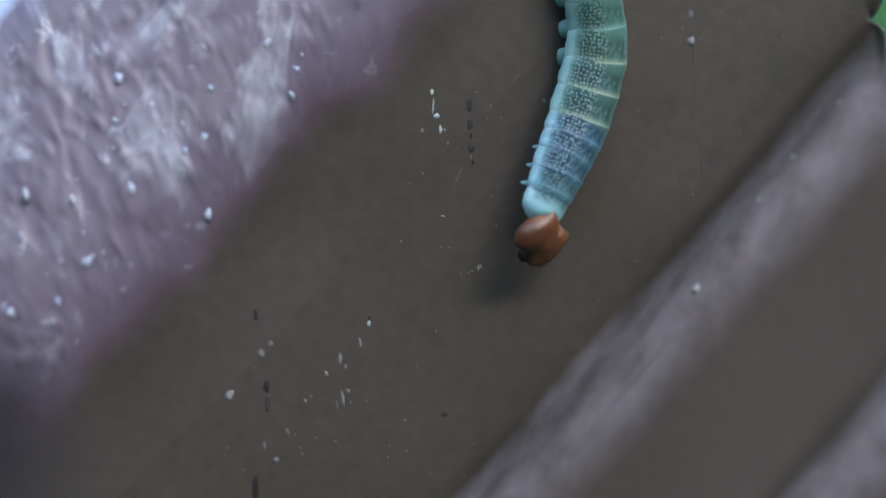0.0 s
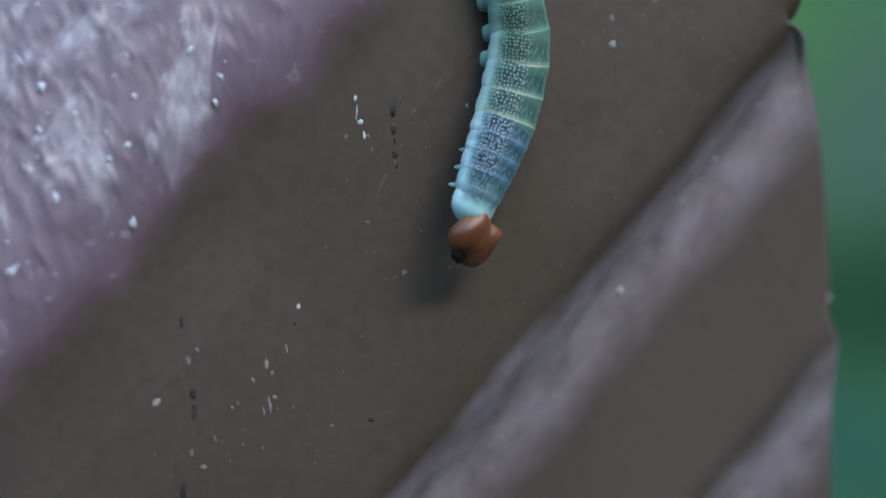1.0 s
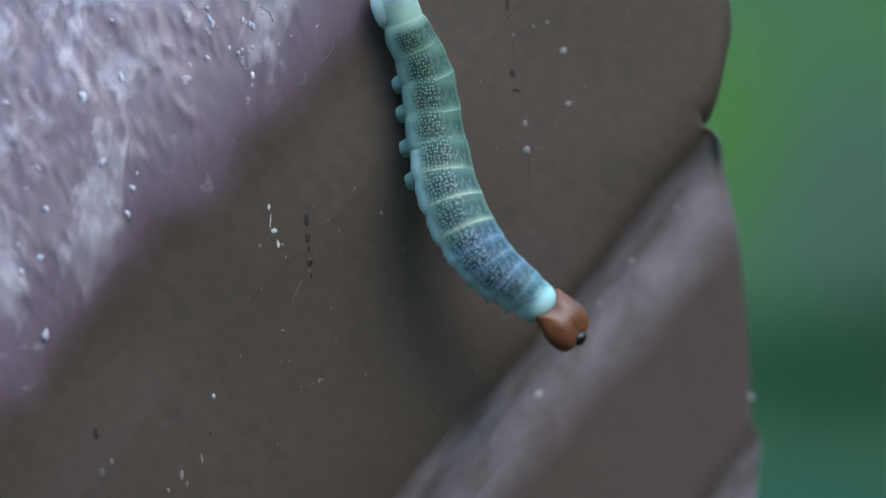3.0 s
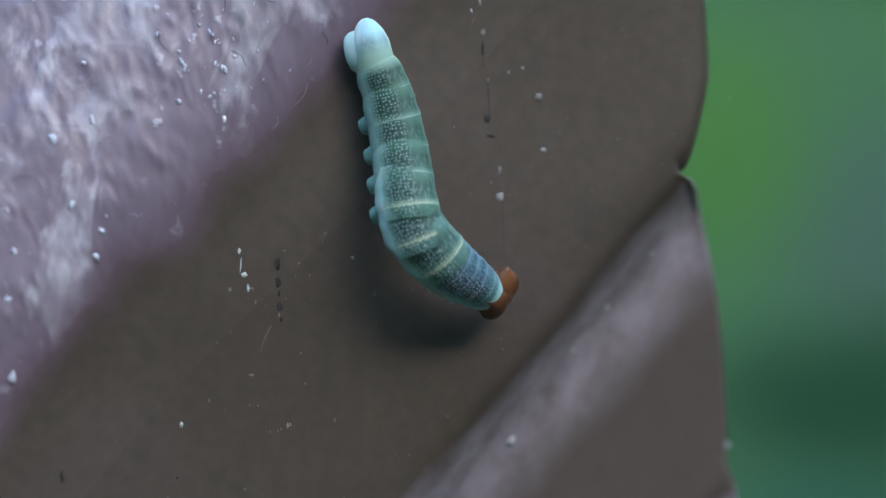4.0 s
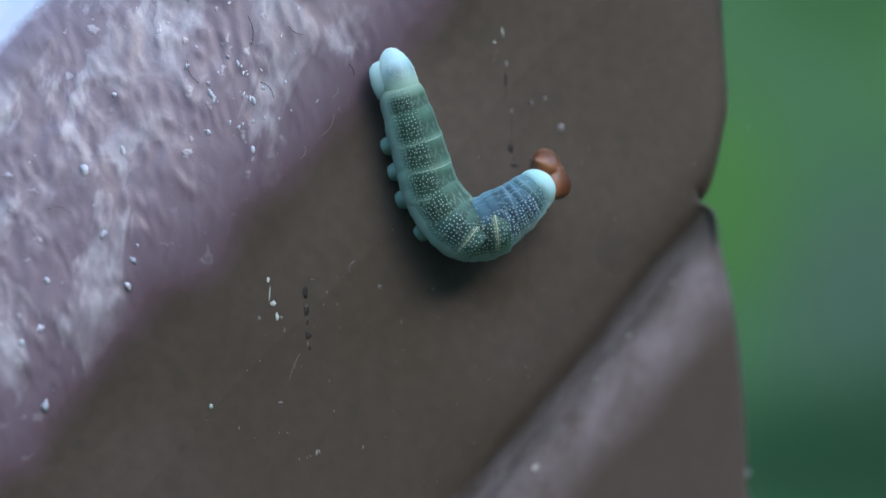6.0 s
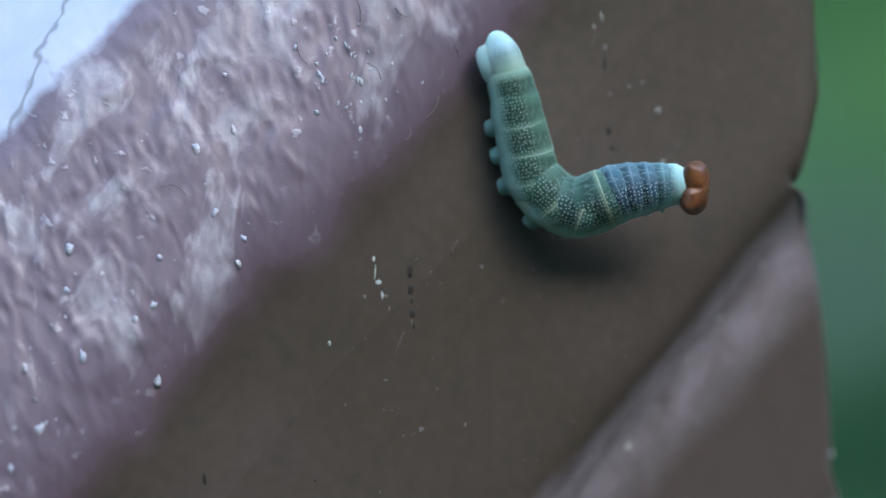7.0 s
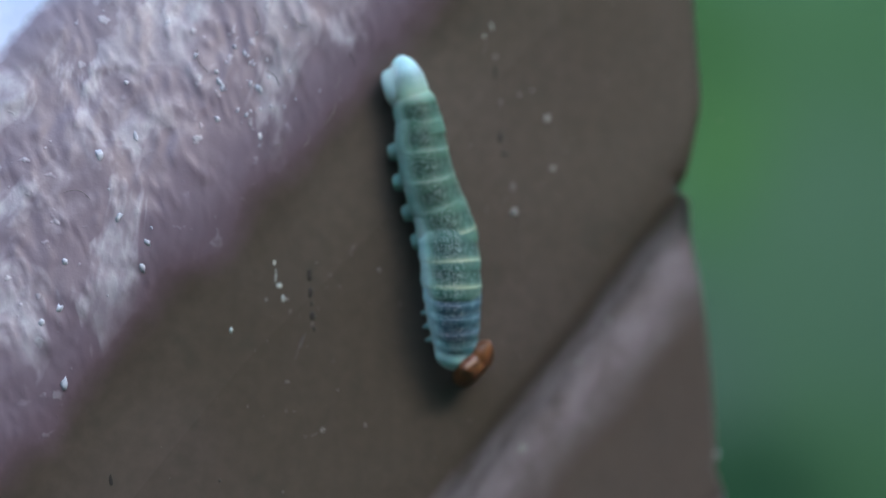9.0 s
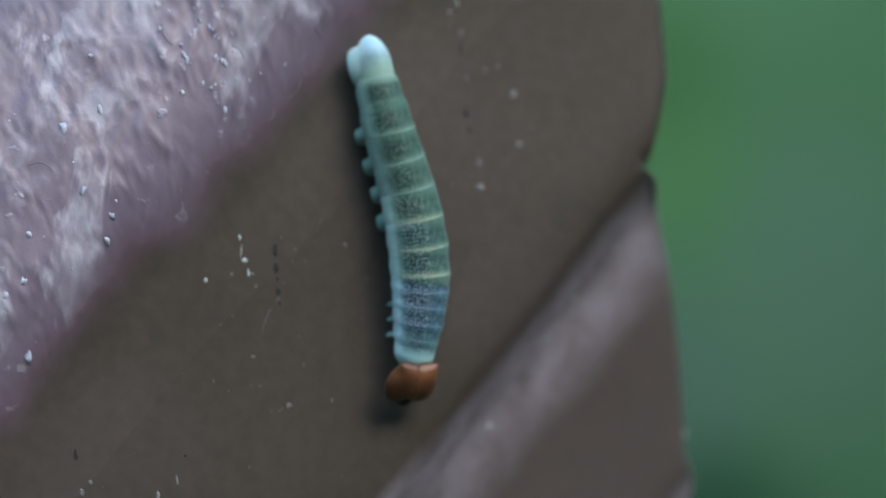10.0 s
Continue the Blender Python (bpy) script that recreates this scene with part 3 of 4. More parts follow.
def hair(x0, z0, x1, z1, r=0.028, y=0.0, bow=0.08, material=GREY, label="thin pale fibre lying on the brown paint"):
    """A thin dry fibre that lies on the paint, slightly bowed."""
    bm = bmesh.new()
    a, b = Vector((x0, y - 0.05, z0)), Vector((x1, y - 0.05, z1))
    side = (b - a).cross(Vector((0, 1, 0))).normalized()
    rows = []
    for i in range(9):
        f = i / 8
        c = a.lerp(b, f) + side * bow * math.sin(f * math.pi) + Vector((0, -0.06 * math.sin(f * math.pi), 0))
        rows.append([bm.verts.new((c + (side * math.cos(q) + Vector((0, 1, 0)) * math.sin(q)) * r) * MM + Vector((0, 0, HEIGHT)))
                     for q in (0, 2.1, 4.2)])
    for lo, hi in zip(rows, rows[1:]):
        for i in range(3):
            bm.faces.new((lo[i], lo[(i + 1) % 3], hi[(i + 1) % 3], hi[i]))
    return tagged(finish("fibre", bm, material), label, "fibre", group="fibres on the beam")


for ends in ((5.82, 0.48, 6.22, 1.18), (1.96, -6.22, 2.39, -5.22), (5.76, 0.59, 6.19, 1.17), (1.64, -6.99, 2.29, -5.27), (16.31, 15.28, 16.63, 16.20)):
    hair(*ends)
for ends in ((4.63, 13.15, 4.29, 12.26), (4.53, 11.22, 3.67, 9.68), (2.45, 8.93, 2.11, 8.04), (0.5, 8.48, -0.12, 7.98)):
    hair(*ends, r=0.03, y=coat_at(ends[0], ends[1]) - 0.02, bow=0.2, material=PALE_GREY, label="pale curled fibre at the hem of the brushed coat")
for x0, z0, x1, z1, bow in DARK_CURLS:
    y = min(coat_at(x0, z0), coat_at(x1, z1), coat_at(0.5 * (x0 + x1), 0.5 * (z0 + z1)))
    hair(x0, z0, x1, z1, 0.035, y - 0.03, bow, BLACK, "dark curled fibre caught in the brushed coat")
LATH = next(ob for ob in BEAM.children if ob.name == "lower_lath")


def lath_at(x, z):
    """How far back the lower lath's front lies at x, z (mm)."""
    spot = Vector((x * MM, z * MM + HEIGHT))
    near = min((q.co for q in LATH.data.vertices if q.co.y < 0.012), key=lambda c: (Vector((c.x, c.z)) - spot).length)
    return near.y / MM


for k, (x, z, w) in enumerate([(21.3, -13.4, 0.75), (25.7, -6.9, 0.5), (28.2, -3.8, 0.5), (31.7, 0.2, 0.45), (39.6, -14.1, 0.6)]):
    y = lath_at(x, z)
    fleck("crumb", x, z, w, w, CHALK, "pale chalky crumb on the lower lath", y=y, seed=20 + k, lift=0.10, category="speck")


# ---- the caterpillar ----
# tail first: name, radius, weight along the body, colours
GREEN, TEAL, BLUE = (0.045, 0.122, 0.088), (0.044, 0.120, 0.104), (0.036, 0.092, 0.140)
FLANK = (0.160, 0.310, 0.262)
SEGMENTS = [
    (1.30, 1.15, "tail"), (1.56, 0.92, "pale"), (1.72, 0.95, "green"), (1.80, 1.02, "green"), (1.88, 1.0, "green"), (1.97, 1.02, "edged"),
    (2.04, 0.93, "banded"), (2.04, 0.95, "banded"), (1.98, 0.66, "blue"), (1.88, 0.62, "blue"), (1.76, 0.62, "blue"), (1.60, 0.62, "dusk"),
    (1.40, 0.66, "collar")]
YELLOW = (0.62, 0.70, 0.50)
SKINS = {
    "tail": skin("tail_skin", (0.36, 0.58, 0.65), (0.48, 0.70, 0.72), (0.5, 0.7, 0.7), 0.0, 0.0, tint=((0.27, 0.43, 0.35), 1, -0.22, 0.28)),
    "pale": skin("pale_skin", GREEN, FLANK, (0.34, 0.54, 0.47), 0.4, 0.4, 0.14, 4.2, pale=(0.22, 0.38, 0.34), tint=((0.28, 0.45, 0.37), -1, 0.14, 0.46)),
    "green": skin("green_skin", GREEN, FLANK, (0.40, 0.60, 0.53), 0.6, 0.6, 0.13, 4.0, pale=(0.22, 0.38, 0.34)),
    "edged": skin("edged_skin", GREEN, FLANK, YELLOW, 0.65, 0.65, 0.135, 3.8, pale=(0.36, 0.57, 0.53)),
    "banded": skin("banded_skin", TEAL, FLANK, YELLOW, 0.78, 0.75, 0.145, 3.6, pale=(0.36, 0.58, 0.56), clear=0.78),
    "blue": skin("blue_skin", BLUE, (0.14, 0.30, 0.36), (0.42, 0.57, 0.70), 0.36, 1.0, 0.15, 3.8, pale=(0.39, 0.63, 0.67), clear=0.77),
    "dusk": skin("dusk_skin", (0.062, 0.150, 0.175), (0.16, 0.34, 0.40), (0.46, 0.60, 0.66), 0.3, 0.5, 0.14, 3.8, pale=(0.40, 0.64, 0.68), clear=0.74),
    "collar": skin("collar_skin", (0.12, 0.27, 0.30), (0.34, 0.58, 0.60), (0.5, 0.75, 0.8), 0.0, 0.2, pale=(0.52, 0.78, 0.80), clear=0.70, tint=((0.36, 0.62, 0.64), 1, -0.05, 0.32)),
}
SKINS["leg"] = skin("leg_skin", (0.11, 0.23, 0.205), (0.11, 0.23, 0.205), (0.2, 0.4, 0.35), 0.0, 0.0, pale=(0.165, 0.315, 0.29))
SKINS["thin_leg"] = skin("thin_leg_skin", (0.2, 0.4, 0.4), (0.2, 0.4, 0.4), (0.2, 0.4, 0.35), 0.0, 0.0, pale=(0.26, 0.46, 0.46))
SKINS["clasper"] = skin("clasper_skin", (0.38, 0.60, 0.62), (0.38, 0.60, 0.62), (0.4, 0.6, 0.6), 0.0, 0.0, pale=(0.42, 0.64, 0.64))
LEG = SKINS["leg"]


def ring_mesh(radius, pitch, rim=True, tail=False, dome=False, taper=0.0, lean=0.0):
    """One body ring, rounded, along local y; the back is local z."""
    bm = bmesh.new()
    turn, flat = bm.loops.layers.uv.new("turn"), bm.loops.layers.uv.new("mm")
    around, steps = 40, 26
    rows = []
    for j in range(steps + 1):
        s = -0.78 + 1.56 * j / steps
        r = radius * (1 + taper * s)
        k = 1.0 - 0.010 * math.cos(2.3 * math.pi * s) + 0.014 * step_up(s, -0.1, 0.38)
        if abs(s) > 0.40:
            k -= 0.016 * min(1.0, (abs(s) - 0.40) / 0.05) + 0.45 * max(0.0, abs(s) - 0.45) ** 1.6
        if not rim:
            k = 1.0 - (0.10 * s * s if tail and s > 0 else (0.10 if s > 0 or tail else 0.13) * abs(s) ** 3)
        if not (rim or tail or dome) and s < -0.22:
            k *= max(0.0, 1 - ((-0.22 - s) / 0.57) ** 2.0) ** 0.5
        if dome and s > 0.15:
            k *= max(0.0, 1 - ((s - 0.15) / 0.66) ** 2.4) ** 0.5
        if tail and s < 0.1:
            k *= max(0.0, 1 - ((0.1 - s) / 0.89) ** 2.1) ** 0.5
        row = []
        for i in range(around + 1):
            a = 2 * math.pi * (i / around - 0.5)
            bulge = 1 + 0.05 * max(0, -math.cos(a)) * math.cos(s * 4)
            fold = 1 + (0.10 if a > 0 else 0.02) * math.exp(-((abs(a) - 1.65) / 0.42) ** 2) * math.cos(math.pi * min(0.5, abs(s)))
            puff = noise.noise(Vector((a * 1.3, s * 5.5, radius * 9)))
            fold += (0.040 if a > 0.9 else 0.024 if a < -0.9 else 0.010) * puff * min(1.0, max(0.0, 1.6 * (0.7 - abs(s))))
            high = r * 0.95 * k * fold * math.cos(a)
            row.append((a, s, Vector((r * k * bulge * fold * math.sin(a), s * pitch + lean * high * (1.0 if rim else 0.6), high))))
        rows.append(row)
    vs = [[bm.verts.new(c * MM) for _, _, c in row[:-1]] for row in rows]
    for j in range(steps):
        for i in range(around):
            ids = ((j, i), (j, i + 1), (j + 1, i + 1), (j + 1, i))
            f = bm.faces.new([vs[a][b % around] for a, b in ids])
            for loop, (a, b) in zip(f.loops, ids):
                ang, s, _ = rows[a][b]
                loop[turn].uv = (ang / (2 * math.pi), s)
                loop[flat].uv = (ang * radius, s * pitch)
    for edge in (vs[0], vs[-1][::-1]):
        bm.faces.new(edge[::-1])
    bmesh.ops.recalc_face_normals(bm, faces=bm.faces)
    return bm


def leg_mesh(length, r0, r1, foot):
    """A short leg along local -z with a rounded foot."""
    bm = bmesh.new()
    turn, flat = bm.loops.layers.uv.new("turn"), bm.loops.layers.uv.new("mm")
    prof = [(0.2, r0), (0, r0), (-0.35 * length, 0.62 * r0 + 0.38 * r1), (-0.7 * length, r1), (-0.9 * length, 0.5 * (r1 + foot)), (-length, foot), (-length - 0.02, foot * 0.97), (-length - 0.03, foot * 0.9), (-length - 0.035, 0.02)]
    vs = [[bm.verts.new((r * math.cos(a) * MM, r * math.sin(a) * MM, z * MM)) for a in (2 * math.pi * i / 12 for i in range(12))] for z, r in prof]
    for lo, hi in zip(vs, vs[1:]):
        for i in range(12):
            f = bm.faces.new((lo[i], lo[(i + 1) % 12], hi[(i + 1) % 12], hi[i]))
            for loop in f.loops:
                loop[turn].uv, loop[flat].uv = (0.25, 0.0), (0, 0)
    bmesh.ops.recalc_face_normals(bm, faces=bm.faces)
    return bm


def lobe_reach(d, mid, axes, turn):
    """How far along d, from the head's middle, the lobe reaches: an ellipsoid about mid, turned in the plane of the face."""
    c, q = math.cos(turn), math.sin(turn)
    e = Vector(((d.x * c + d.y * q) / axes[0], (d.y * c - d.x * q) / axes[1], d.z / axes[2]))
    o = Vector(((-mid.x * c - mid.y * q) / axes[0], (mid.x * q - mid.y * c) / axes[1], -mid.z / axes[2]))
    a, h, k = e.dot(e), e.dot(o), o.dot(o) - 1
    return (-h + math.sqrt(max(0.0, h * h - a * k))) / a


def head_mesh():
    """Two lobes, each with a blunt tip at the crown (+y), drawing together at the mouth (-y); x across, z out of the face."""
    bm = bmesh.new()
    bmesh.ops.create_icosphere(bm, subdivisions=5, radius=1)
    for q in bm.verts:
        d = q.co.normalized()
        reach = []
        for s in (-1, 1):
            r = lobe_reach(d, Vector((0.70 * s, 0.1, 0)), (1.14, 1.66, 0.98), 0.28 * s)
            reach.append(r)
        fill = 0.10 + 0.24 * (1 - 0.30 * max(0.0, d.y) - 0.85 * step_up(d.y, 0.70, 0.92)) * max(abs(d.z), -d.y)
        r = max(reach) - 0.10 * step_up(d.y, 0.75, 0.95) * math.exp(-(d.x / 0.14) ** 2) + fill * math.exp(-abs(reach[0] - reach[1]) * 4.5)
        tip = math.exp(-math.hypot((abs(d.x) - 0.62) / 0.16, d.z / 0.24) ** 1.3) * max(0.0, d.y)
        r += 0.72 * tip - 0.03 * math.exp(-(d.x / 0.04) ** 2) * max(0.0, d.z) * (d.y > -0.5)
        q.co = d * r * MM
    return bm


def build_caterpillar():
    base = tagged(new("caterpillar"), "blue-green translucent caterpillar with a brown head", "caterpillar")
    base.matrix_world = pose(0, 0, HEIGHT)
    rings = []
    total = sum(w for _, w, _ in SEGMENTS)
    for n, (radius, weight, look_of) in enumerate(SEGMENTS):
        pitch = 25.0 * weight / total * 1.12
        pitch *= {0: 0.88, 1: 1.1, 12: 1.08}.get(n, 1)
        nxt = SEGMENTS[min(n + 1, len(SEGMENTS) - 1)][0]
        prev = SEGMENTS[max(n - 1, 0)][0]
        taper = (nxt - prev) / 2 / radius
        ob = part("body_ring", ring_mesh(radius, pitch, 2 <= n < 12, n == 0, n == 12, taper, 0.20 if n < 8 else 0.20 - 0.03 * (n - 7)), SKINS[look_of], base,
                  {"tail": "whitish tail ring", "pale": "pale green ring", "green": "green ring with white dots", "edged": "green ring with a yellow edge", "banded": "teal ring edged with yellow",
                   "dusk": "dull blue ring with faint dots",
                   "blue": "blue ring with white dots", "collar": "pale whitish collar ring"}[look_of])
        if n == 0:
            for s in (-1, 1):
                leg = part("clasper", leg_mesh(0.75, 1.0, 0.95, 0.8), SKINS["clasper"], ob, "whitish translucent clasper")
                leg.matrix_local = pose((0.66 if s > 0 else -0.2) * radius * MM, 0.1 * MM, -radius * 0.15 * MM, 0, -55 if s > 0 else 0, 0) @ Matrix.Diagonal((0.9, 1.45, 1, 1))
        if n in (2, 3, 4, 5):
            for s in (-1, 1):
                leg = part("proleg", leg_mesh(1.2, 1.05, 0.64, 0.54), LEG, ob, "stubby translucent proleg")
                leg.matrix_local = pose((0.62 if s > 0 else -0.3) * radius * MM, 0.28 * pitch * MM, -radius * 0.42 * MM, 0, -58 if s > 0 else 5, 0)
        if n in (9, 10, 11):
            for s in (-1, 1):
                leg = part("leg", leg_mesh(1.0, 0.36, 0.16, 0.07), SKINS["thin_leg"], ob, "tiny pointed pale leg")
                leg.matrix_local = pose((0.6 if s > 0 else -0.35) * radius * MM, 0.2 * MM, -radius * 0.60 * MM, 12, -62 if s > 0 else 5, 0)
        rings.append(ob)
    head = part("head", head_mesh(), HEAD, base, "glossy brown two-lobed head")
    bm = bmesh.new()
    bmesh.ops.create_icosphere(bm, subdivisions=3, radius=1)
    for q in bm.verts:
        x, y, z = q.co
        cleft = 1 - 0.3 * math.exp(-(x / 0.2) ** 2) * max(0, -y)
        q.co = Vector((x * 0.56, y * 0.52 * cleft - 1.42, z * 0.52 + 0.12)) * MM
    part("mouthparts", bm, JAW, head, "black mouthparts")
    return rings, head


RINGS, HEADPIECE = build_caterpillar()


def build_mite():
    bm = bmesh.new()
    bmesh.ops.create_icosphere(bm, subdivisions=2, radius=1)
    for q in bm.verts:
        q.co = Vector((q.co.x * 0.13, q.co.y * 0.12, q.co.z * 0.2)) * MM
    return tagged(finish("mite", bm, WHITE), "tiny white mite crawling up the paint", "mite")


MITE = build_mite()


# ---- movement ----
def curve_at(pts, s):
    """The point and the way on a smooth line through pts, at s from 0 to len - 1."""
    i = min(len(pts) - 2, max(0, int(s)))
    f = s - i
    a, b = pts[i], pts[i + 1]
    p = pts[i - 1] if i else a + (a - b)
    n = pts[i + 2] if i + 2 < len(pts) else b + (b - a)
    place = 0.5 * (2 * a + (b - p) * f + (2 * p - 5 * a + 4 * b - n) * f * f + (3 * a - p - 3 * b + n) * f ** 3)
    way = 0.5 * ((b - p) + 2 * (2 * p - 5 * a + 4 * b - n) * f + 3 * (3 * a - p - 3 * b + n) * f * f)
    return place, way.normalized()


def frame_of(place, way, back):
    y = way.normalized()
    z = (back - y * back.dot(y)).normalized()
    x = y.cross(z)
    m = Matrix((x, y, z)).transposed().to_4x4()
    m.translation = place * MM
    return m


def motions():
    ring_rows = [[] for _ in RINGS]
    head_rows = []

    def crawl(t, spine, head, mouth, across, fore=1.0):
        weights = [w * (fore if n > 6 else 1.0) for n, (_, w, _) in enumerate(SEGMENTS)]
        total = sum(weights)
        pts = [Vector(p) for p in spine]
        fine = [curve_at(pts, k * (len(pts) - 1) / 120)[0] for k in range(121)]
        run = [0.0]
        for a, b in zip(fine, fine[1:]):
            run.append(run[-1] + (b - a).length)
        at = 0.0
        for n, weight in enumerate(weights):
            want = run[-1] * (at + weight / 2) / total
            at += weight
            k = next(i for i in range(120) if run[i + 1] >= want)
            s = (k + (want - run[k]) / (run[k + 1] - run[k])) / 120 * (len(pts) - 1)
            place, way = curve_at(pts, s)
            ring_rows[n].append((t, frame_of(place, way, Vector((-0.12, -1, 0.0)))))
        y, x = -Vector(mouth).normalized(), Vector(across)
        x = (x - y * x.dot(y)).normalized()
        z = x.cross(y)
        if z.y > 0 and abs(z.y) > 0.3:
            x, z = -x, -z
        m = Matrix((x, y, z)).transposed().to_4x4()
        m.translation = Vector(head) * MM
        head_rows.append((t, m))

    crawl(0, [(8.01, -2.15, 14.87), (9.03, -2.25, 11.69), (10.31, -2.35, 7.69), (10.90, -2.55, 3.14), (9.78, -2.89, -1.45), (8.22, -3.57, -4.91), (6.62, -4.12, -8.24)], (6.54, -4.20, -10.00), (-0.75, 0.10, -0.65), (0.80, 0.50, -0.30))
    crawl(0.5, [(8.16, -2.15, 14.89), (9.16, -2.25, 11.70), (10.34, -2.35, 7.65), (10.80, -2.55, 2.96), (9.81, -2.89, -1.08), (8.30, -3.57, -4.54), (6.80, -4.12, -8.42)], (6.79, -4.20, -9.93), (-0.75, 0.10, -0.65), (0.80, 0.50, -0.30))
    crawl(1, [(8.17, -2.15, 14.86), (9.15, -2.25, 11.66), (10.35, -2.35, 7.66), (10.97, -2.55, 3.85), (10.23, -2.89, -0.18), (8.69, -3.71, -4.03), (6.87, -4.40, -8.00)], (7.08, -4.40, -9.69), (-0.70, 0.10, -0.70), (0.80, 0.48, -0.34))
    crawl(1.5, [(8.14, -2.15, 14.79), (9.14, -2.25, 11.53), (10.41, -2.35, 7.50), (10.94, -2.55, 3.32), (10.07, -2.75, -0.30), (7.93, -3.44, -3.74), (5.34, -3.85, -6.56)], (4.51, -4.00, -7.98), (-0.81, 0.37, -0.46), (0.41, -0.25, -0.88))
    crawl(2, [(8.17, -2.15, 14.86), (9.05, -2.25, 11.63), (10.46, -2.35, 8.15), (10.90, -2.75, 4.31), (9.59, -4.12, 0.04), (7.77, -5.50, -3.78), (6.76, -6.55, -7.69)], (7.65, -6.55, -9.06), (-0.31, 0.05, -0.95), (0.80, 0.50, -0.26))
    crawl(2.5, [(8.13, -2.15, 14.87), (8.94, -2.25, 12.09), (10.24, -2.35, 8.97), (10.80, -3.02, 4.53), (10.48, -5.00, 0.05), (10.95, -6.86, -4.32), (13.03, -8.41, -7.98)], (14.29, -8.41, -9.57), (0.02, -0.10, -0.99), (0.80, 0.54, 0.24))
    crawl(2.7, [(8.25, -2.15, 14.93), (9.17, -2.25, 12.18), (10.58, -2.35, 8.86), (11.04, -3.02, 4.78), (10.95, -5.00, 0.31), (11.96, -7.05, -4.26), (14.74, -8.72, -8.08)], (16.17, -8.72, -9.51), (0.33, -0.21, -0.92), (0.78, 0.50, 0.36))
    crawl(3.8, [(8.03, -2.15, 14.70), (8.99, -2.25, 12.05), (10.37, -2.35, 8.57), (11.12, -2.55, 4.57), (12.14, -3.85, 0.54), (15.05, -6.55, -1.63), (18.60, -8.10, -1.92)], (19.79, -8.10, -2.29), (0.57, 0.82, -0.03), (0.13, -0.06, 0.99), 0.85)
    crawl(4, [(8.40, -1.95, 14.91), (8.82, -2.05, 13.08), (9.54, -2.25, 11.17), (10.06, -2.55, 9.24), (10.38, -3.02, 7.32), (10.48, -3.85, 5.37), (10.48, -4.70, 3.44), (10.86, -5.20, 1.47), (11.99, -5.40, -0.02), (13.35, -5.10, -1.14), (14.83, -4.60, -1.99), (16.37, -3.85, -2.81)], (17.47, -3.20, -2.91), (0.35, 0.88, -0.30), (0.50, -0.10, 0.86), 0.72)
    crawl(4.5, [(8.51, -1.95, 14.88), (8.81, -2.05, 13.42), (9.47, -2.15, 11.52), (10.06, -2.35, 9.59), (10.46, -2.65, 7.65), (10.81, -3.16, 5.72), (11.05, -3.71, 3.78), (11.50, -4.12, 1.86), (12.26, -4.26, -0.03), (13.23, -3.71, -1.92), (14.25, -2.75, -3.82), (14.50, -2.45, -4.59)], (15.32, -2.40, -5.24), (0.20, 0.92, -0.33), (0.66, -0.25, 0.71), 0.65)
    crawl(5, [(8.26, -2.15, 14.73), (9.10, -2.25, 12.13), (10.17, -2.35, 9.04), (11.17, -2.45, 5.28), (12.15, -3.02, 2.01), (13.64, -4.12, -0.48), (15.31, -4.60, -2.19)], (16.48, -3.60, -2.60), (0.52, 0.84, -0.12), (0.44, -0.27, 0.86), 0.70)
    crawl(5.2, [(8.24, -2.15, 14.73), (9.06, -2.25, 12.04), (10.25, -2.35, 8.67), (11.25, -2.45, 5.24), (12.10, -3.30, 2.18), (13.64, -4.80, -0.03), (15.64, -5.40, -0.77)], (16.77, -4.40, -0.71), (0.57, 0.82, 0.03), (0.22, -0.10, 0.97), 0.75)
    crawl(6.3, [(8.36, -2.15, 14.88), (9.18, -2.25, 12.15), (10.10, -2.35, 8.96), (11.34, -2.55, 5.45), (13.76, -3.30, 3.62), (16.37, -4.12, 5.07), (18.49, -4.60, 7.31)], (19.79, -3.60, 8.21), (0.52, 0.82, 0.25), (-0.50, 0.11, 0.86), 0.80)
    crawl(6.5, [(8.52, -2.15, 14.83), (9.36, -2.25, 12.21), (10.16, -2.35, 8.82), (11.42, -2.55, 5.50), (13.66, -3.30, 3.94), (16.03, -4.40, 5.18), (18.31, -5.00, 6.22)], (19.85, -4.00, 6.24), (0.57, 0.81, 0.15), (-0.11, -0.01, 0.99), 0.80)
    crawl(7, [(8.40, -2.15, 14.89), (9.34, -2.25, 12.08), (10.16, -2.35, 8.68), (11.14, -2.55, 5.35), (13.49, -3.57, 3.58), (16.49, -5.50, 4.59), (19.86, -7.00, 5.10)], (21.09, -7.00, 4.82), (0.59, 0.81, 0.05), (0.07, -0.07, 0.99), 0.85)
    crawl(7.5, [(8.33, -2.15, 14.92), (9.13, -2.25, 12.17), (10.06, -2.35, 8.92), (11.20, -2.65, 5.57), (13.60, -4.60, 3.32), (17.66, -6.55, 1.63), (22.09, -8.10, 0.66)], (23.50, -8.10, 0.24), (0.76, 0.58, -0.30), (0.12, -0.10, 0.99))
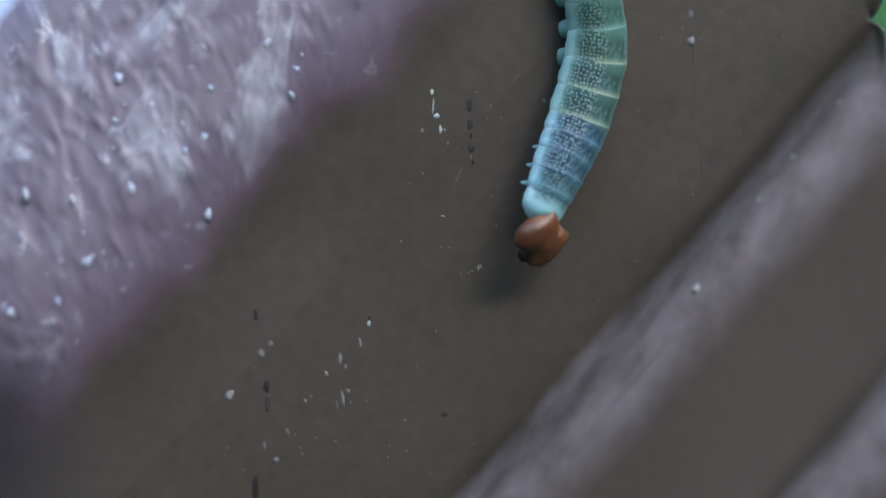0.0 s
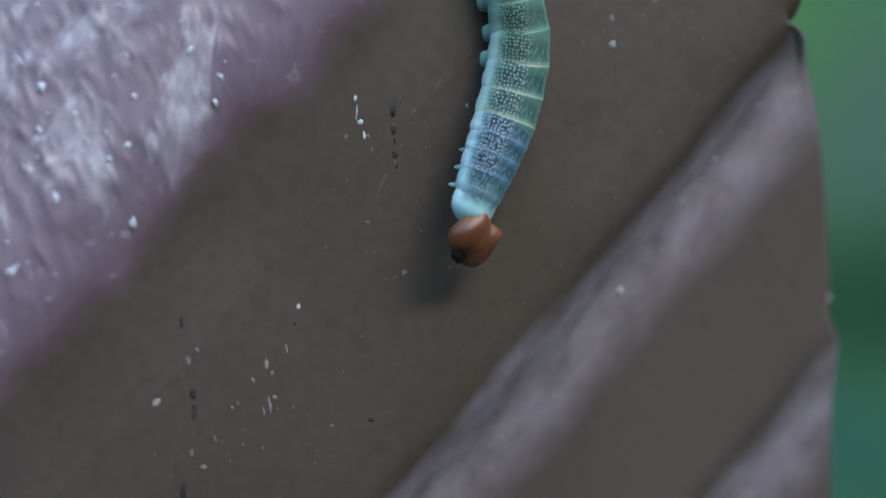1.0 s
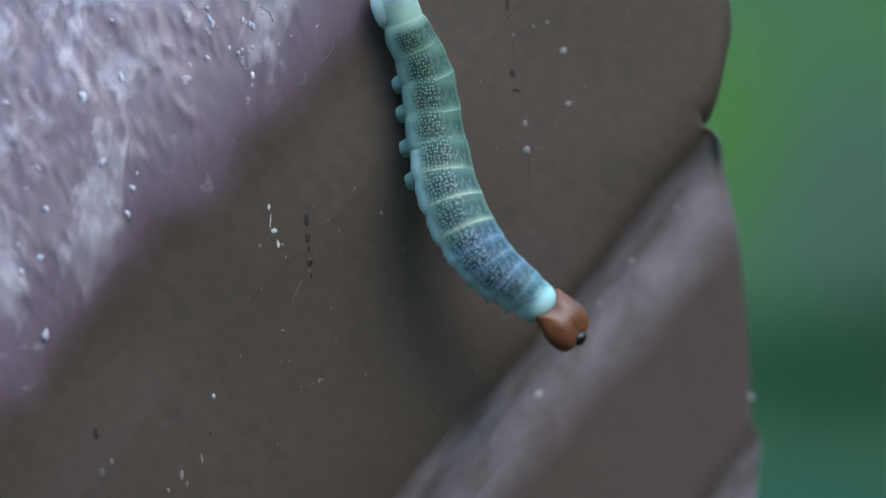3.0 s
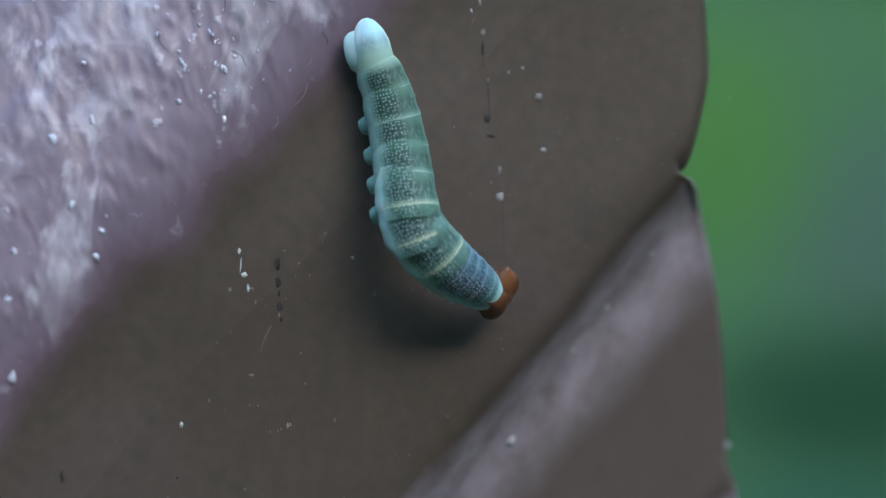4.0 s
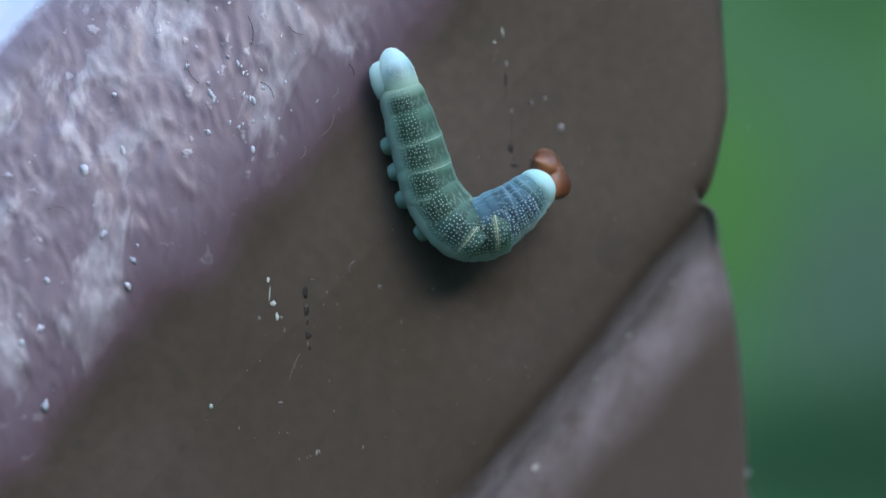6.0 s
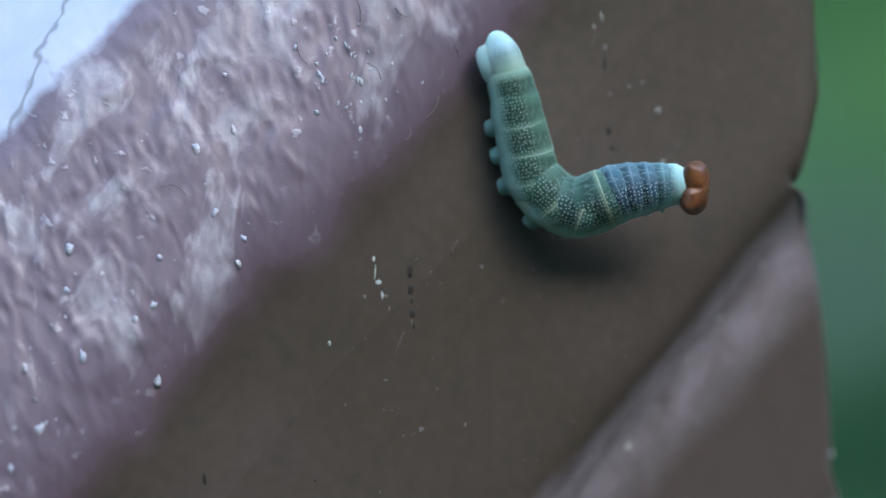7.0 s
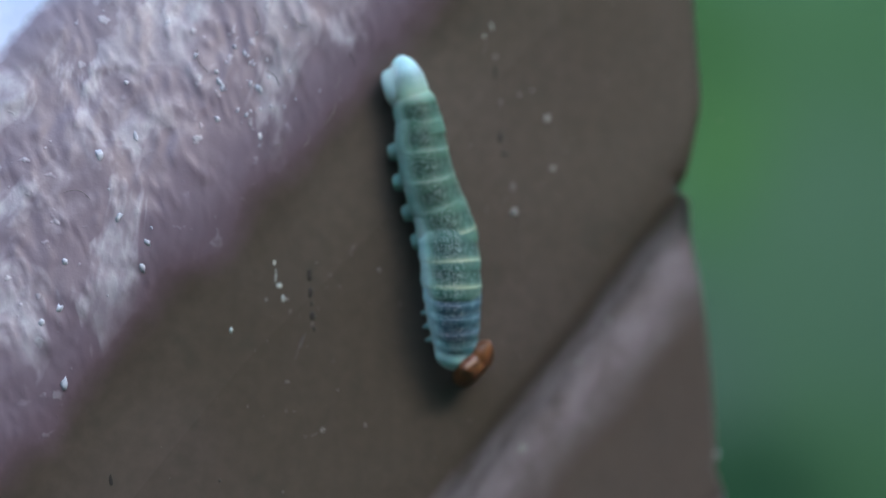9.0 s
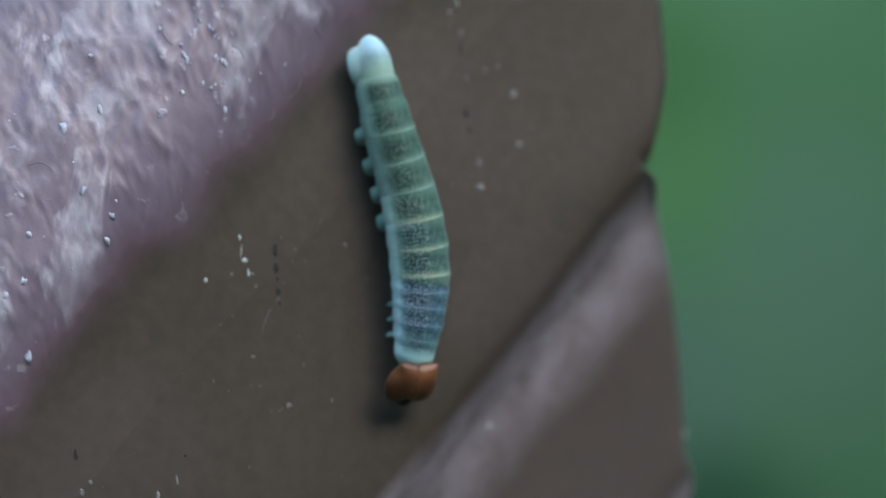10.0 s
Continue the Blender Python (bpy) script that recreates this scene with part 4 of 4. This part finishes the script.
    crawl(8, [(8.66, -1.95, 14.96), (8.88, -2.15, 13.74), (9.50, -2.35, 11.73), (9.96, -2.65, 9.70), (10.19, -3.30, 7.65), (10.44, -4.26, 5.58), (11.02, -5.00, 3.67), (11.61, -5.40, 2.83), (12.36, -5.70, 1.68), (13.15, -5.80, 0.30), (13.92, -5.60, -1.77), (14.73, -5.20, -3.83), (15.60, -4.70, -5.48)], (16.74, -3.90, -6.77), (0.25, 0.90, -0.36), (0.83, -0.10, 0.55), 0.85)
    crawl(8.5, [(8.62, -2.15, 14.97), (9.32, -2.25, 12.16), (10.28, -2.35, 8.67), (11.44, -2.45, 5.08), (12.35, -2.65, 1.66), (12.71, -3.02, -1.97), (12.44, -3.30, -6.68)], (12.80, -2.60, -8.10), (0.35, 0.88, -0.33), (0.93, -0.02, 0.37), 0.70)
    crawl(9, [(9.28, -1.95, 13.87), (9.57, -2.05, 12.57), (10.16, -2.25, 10.54), (10.44, -2.35, 8.51), (10.77, -2.45, 6.49), (11.35, -2.55, 4.48), (12.04, -2.75, 2.45), (12.25, -3.02, 0.43), (12.33, -3.16, -1.59), (12.50, -3.02, -3.59), (12.76, -2.65, -5.57), (12.82, -2.35, -6.92)], (14.23, -2.40, -7.37), (0.25, 0.92, -0.30), (0.55, -0.30, 0.78), 0.80)
    crawl(9.5, [(9.23, -2.15, 13.51), (9.89, -2.25, 10.75), (10.79, -2.35, 7.44), (11.86, -2.45, 4.01), (12.55, -2.65, 0.76), (12.77, -3.02, -3.09), (12.71, -3.30, -7.24)], (13.76, -2.60, -8.41), (0.46, 0.84, -0.27), (0.64, -0.44, 0.63), 0.80)
    crawl(10, [(9.38, -1.95, 13.51), (9.53, -2.05, 12.37), (9.82, -2.15, 10.75), (10.27, -2.35, 8.71), (10.80, -2.45, 6.69), (11.42, -2.55, 4.68), (11.95, -2.65, 2.67), (12.32, -2.75, 0.66), (12.59, -2.75, -1.35), (12.68, -2.75, -3.35), (12.56, -2.75, -5.36), (12.31, -2.65, -7.35), (12.12, -2.55, -8.79)], (11.85, -2.60, -10.54), (-0.10, 0.72, -0.68), (0.96, -0.12, 0.22), 0.90)
    for ob, rows in zip(RINGS, ring_rows):
        walk(ob, rows)
    walk(HEADPIECE, head_rows)
    mite = [
        (0, -3.99, -15.78),
        (0.5, -3.78, -15.04),
        (1, -3.76, -14.23),
        (1.5, -3.77, -13.97),
        (2, -3.85, -13.78),
        (2.5, -3.82, -13.62),
        (3.8, -3.67, -11.91),
        (4, -3.74, -11.87),
        (4.5, -3.61, -10.77),
        (5, -4.07, -9.76),
        (5.2, -4.19, -9.45),
        (6.3, -3.53, -8.23),
        (6.5, -3.33, -7.61),
        (7, -3.04, -6.05),
        (7.5, -3.00, -5.27),
        (8, -3.05, -5.26),
        (8.5, -3.13, -5.18),
        (9, -3.10, -4.98),
        (9.5, -2.57, -3.68),
        (10, -2.41, -3.25)]
    walk(MITE, [(t, pose(x * MM, -0.08 * MM, z * MM + HEIGHT)) for t, x, z in mite])


motions()
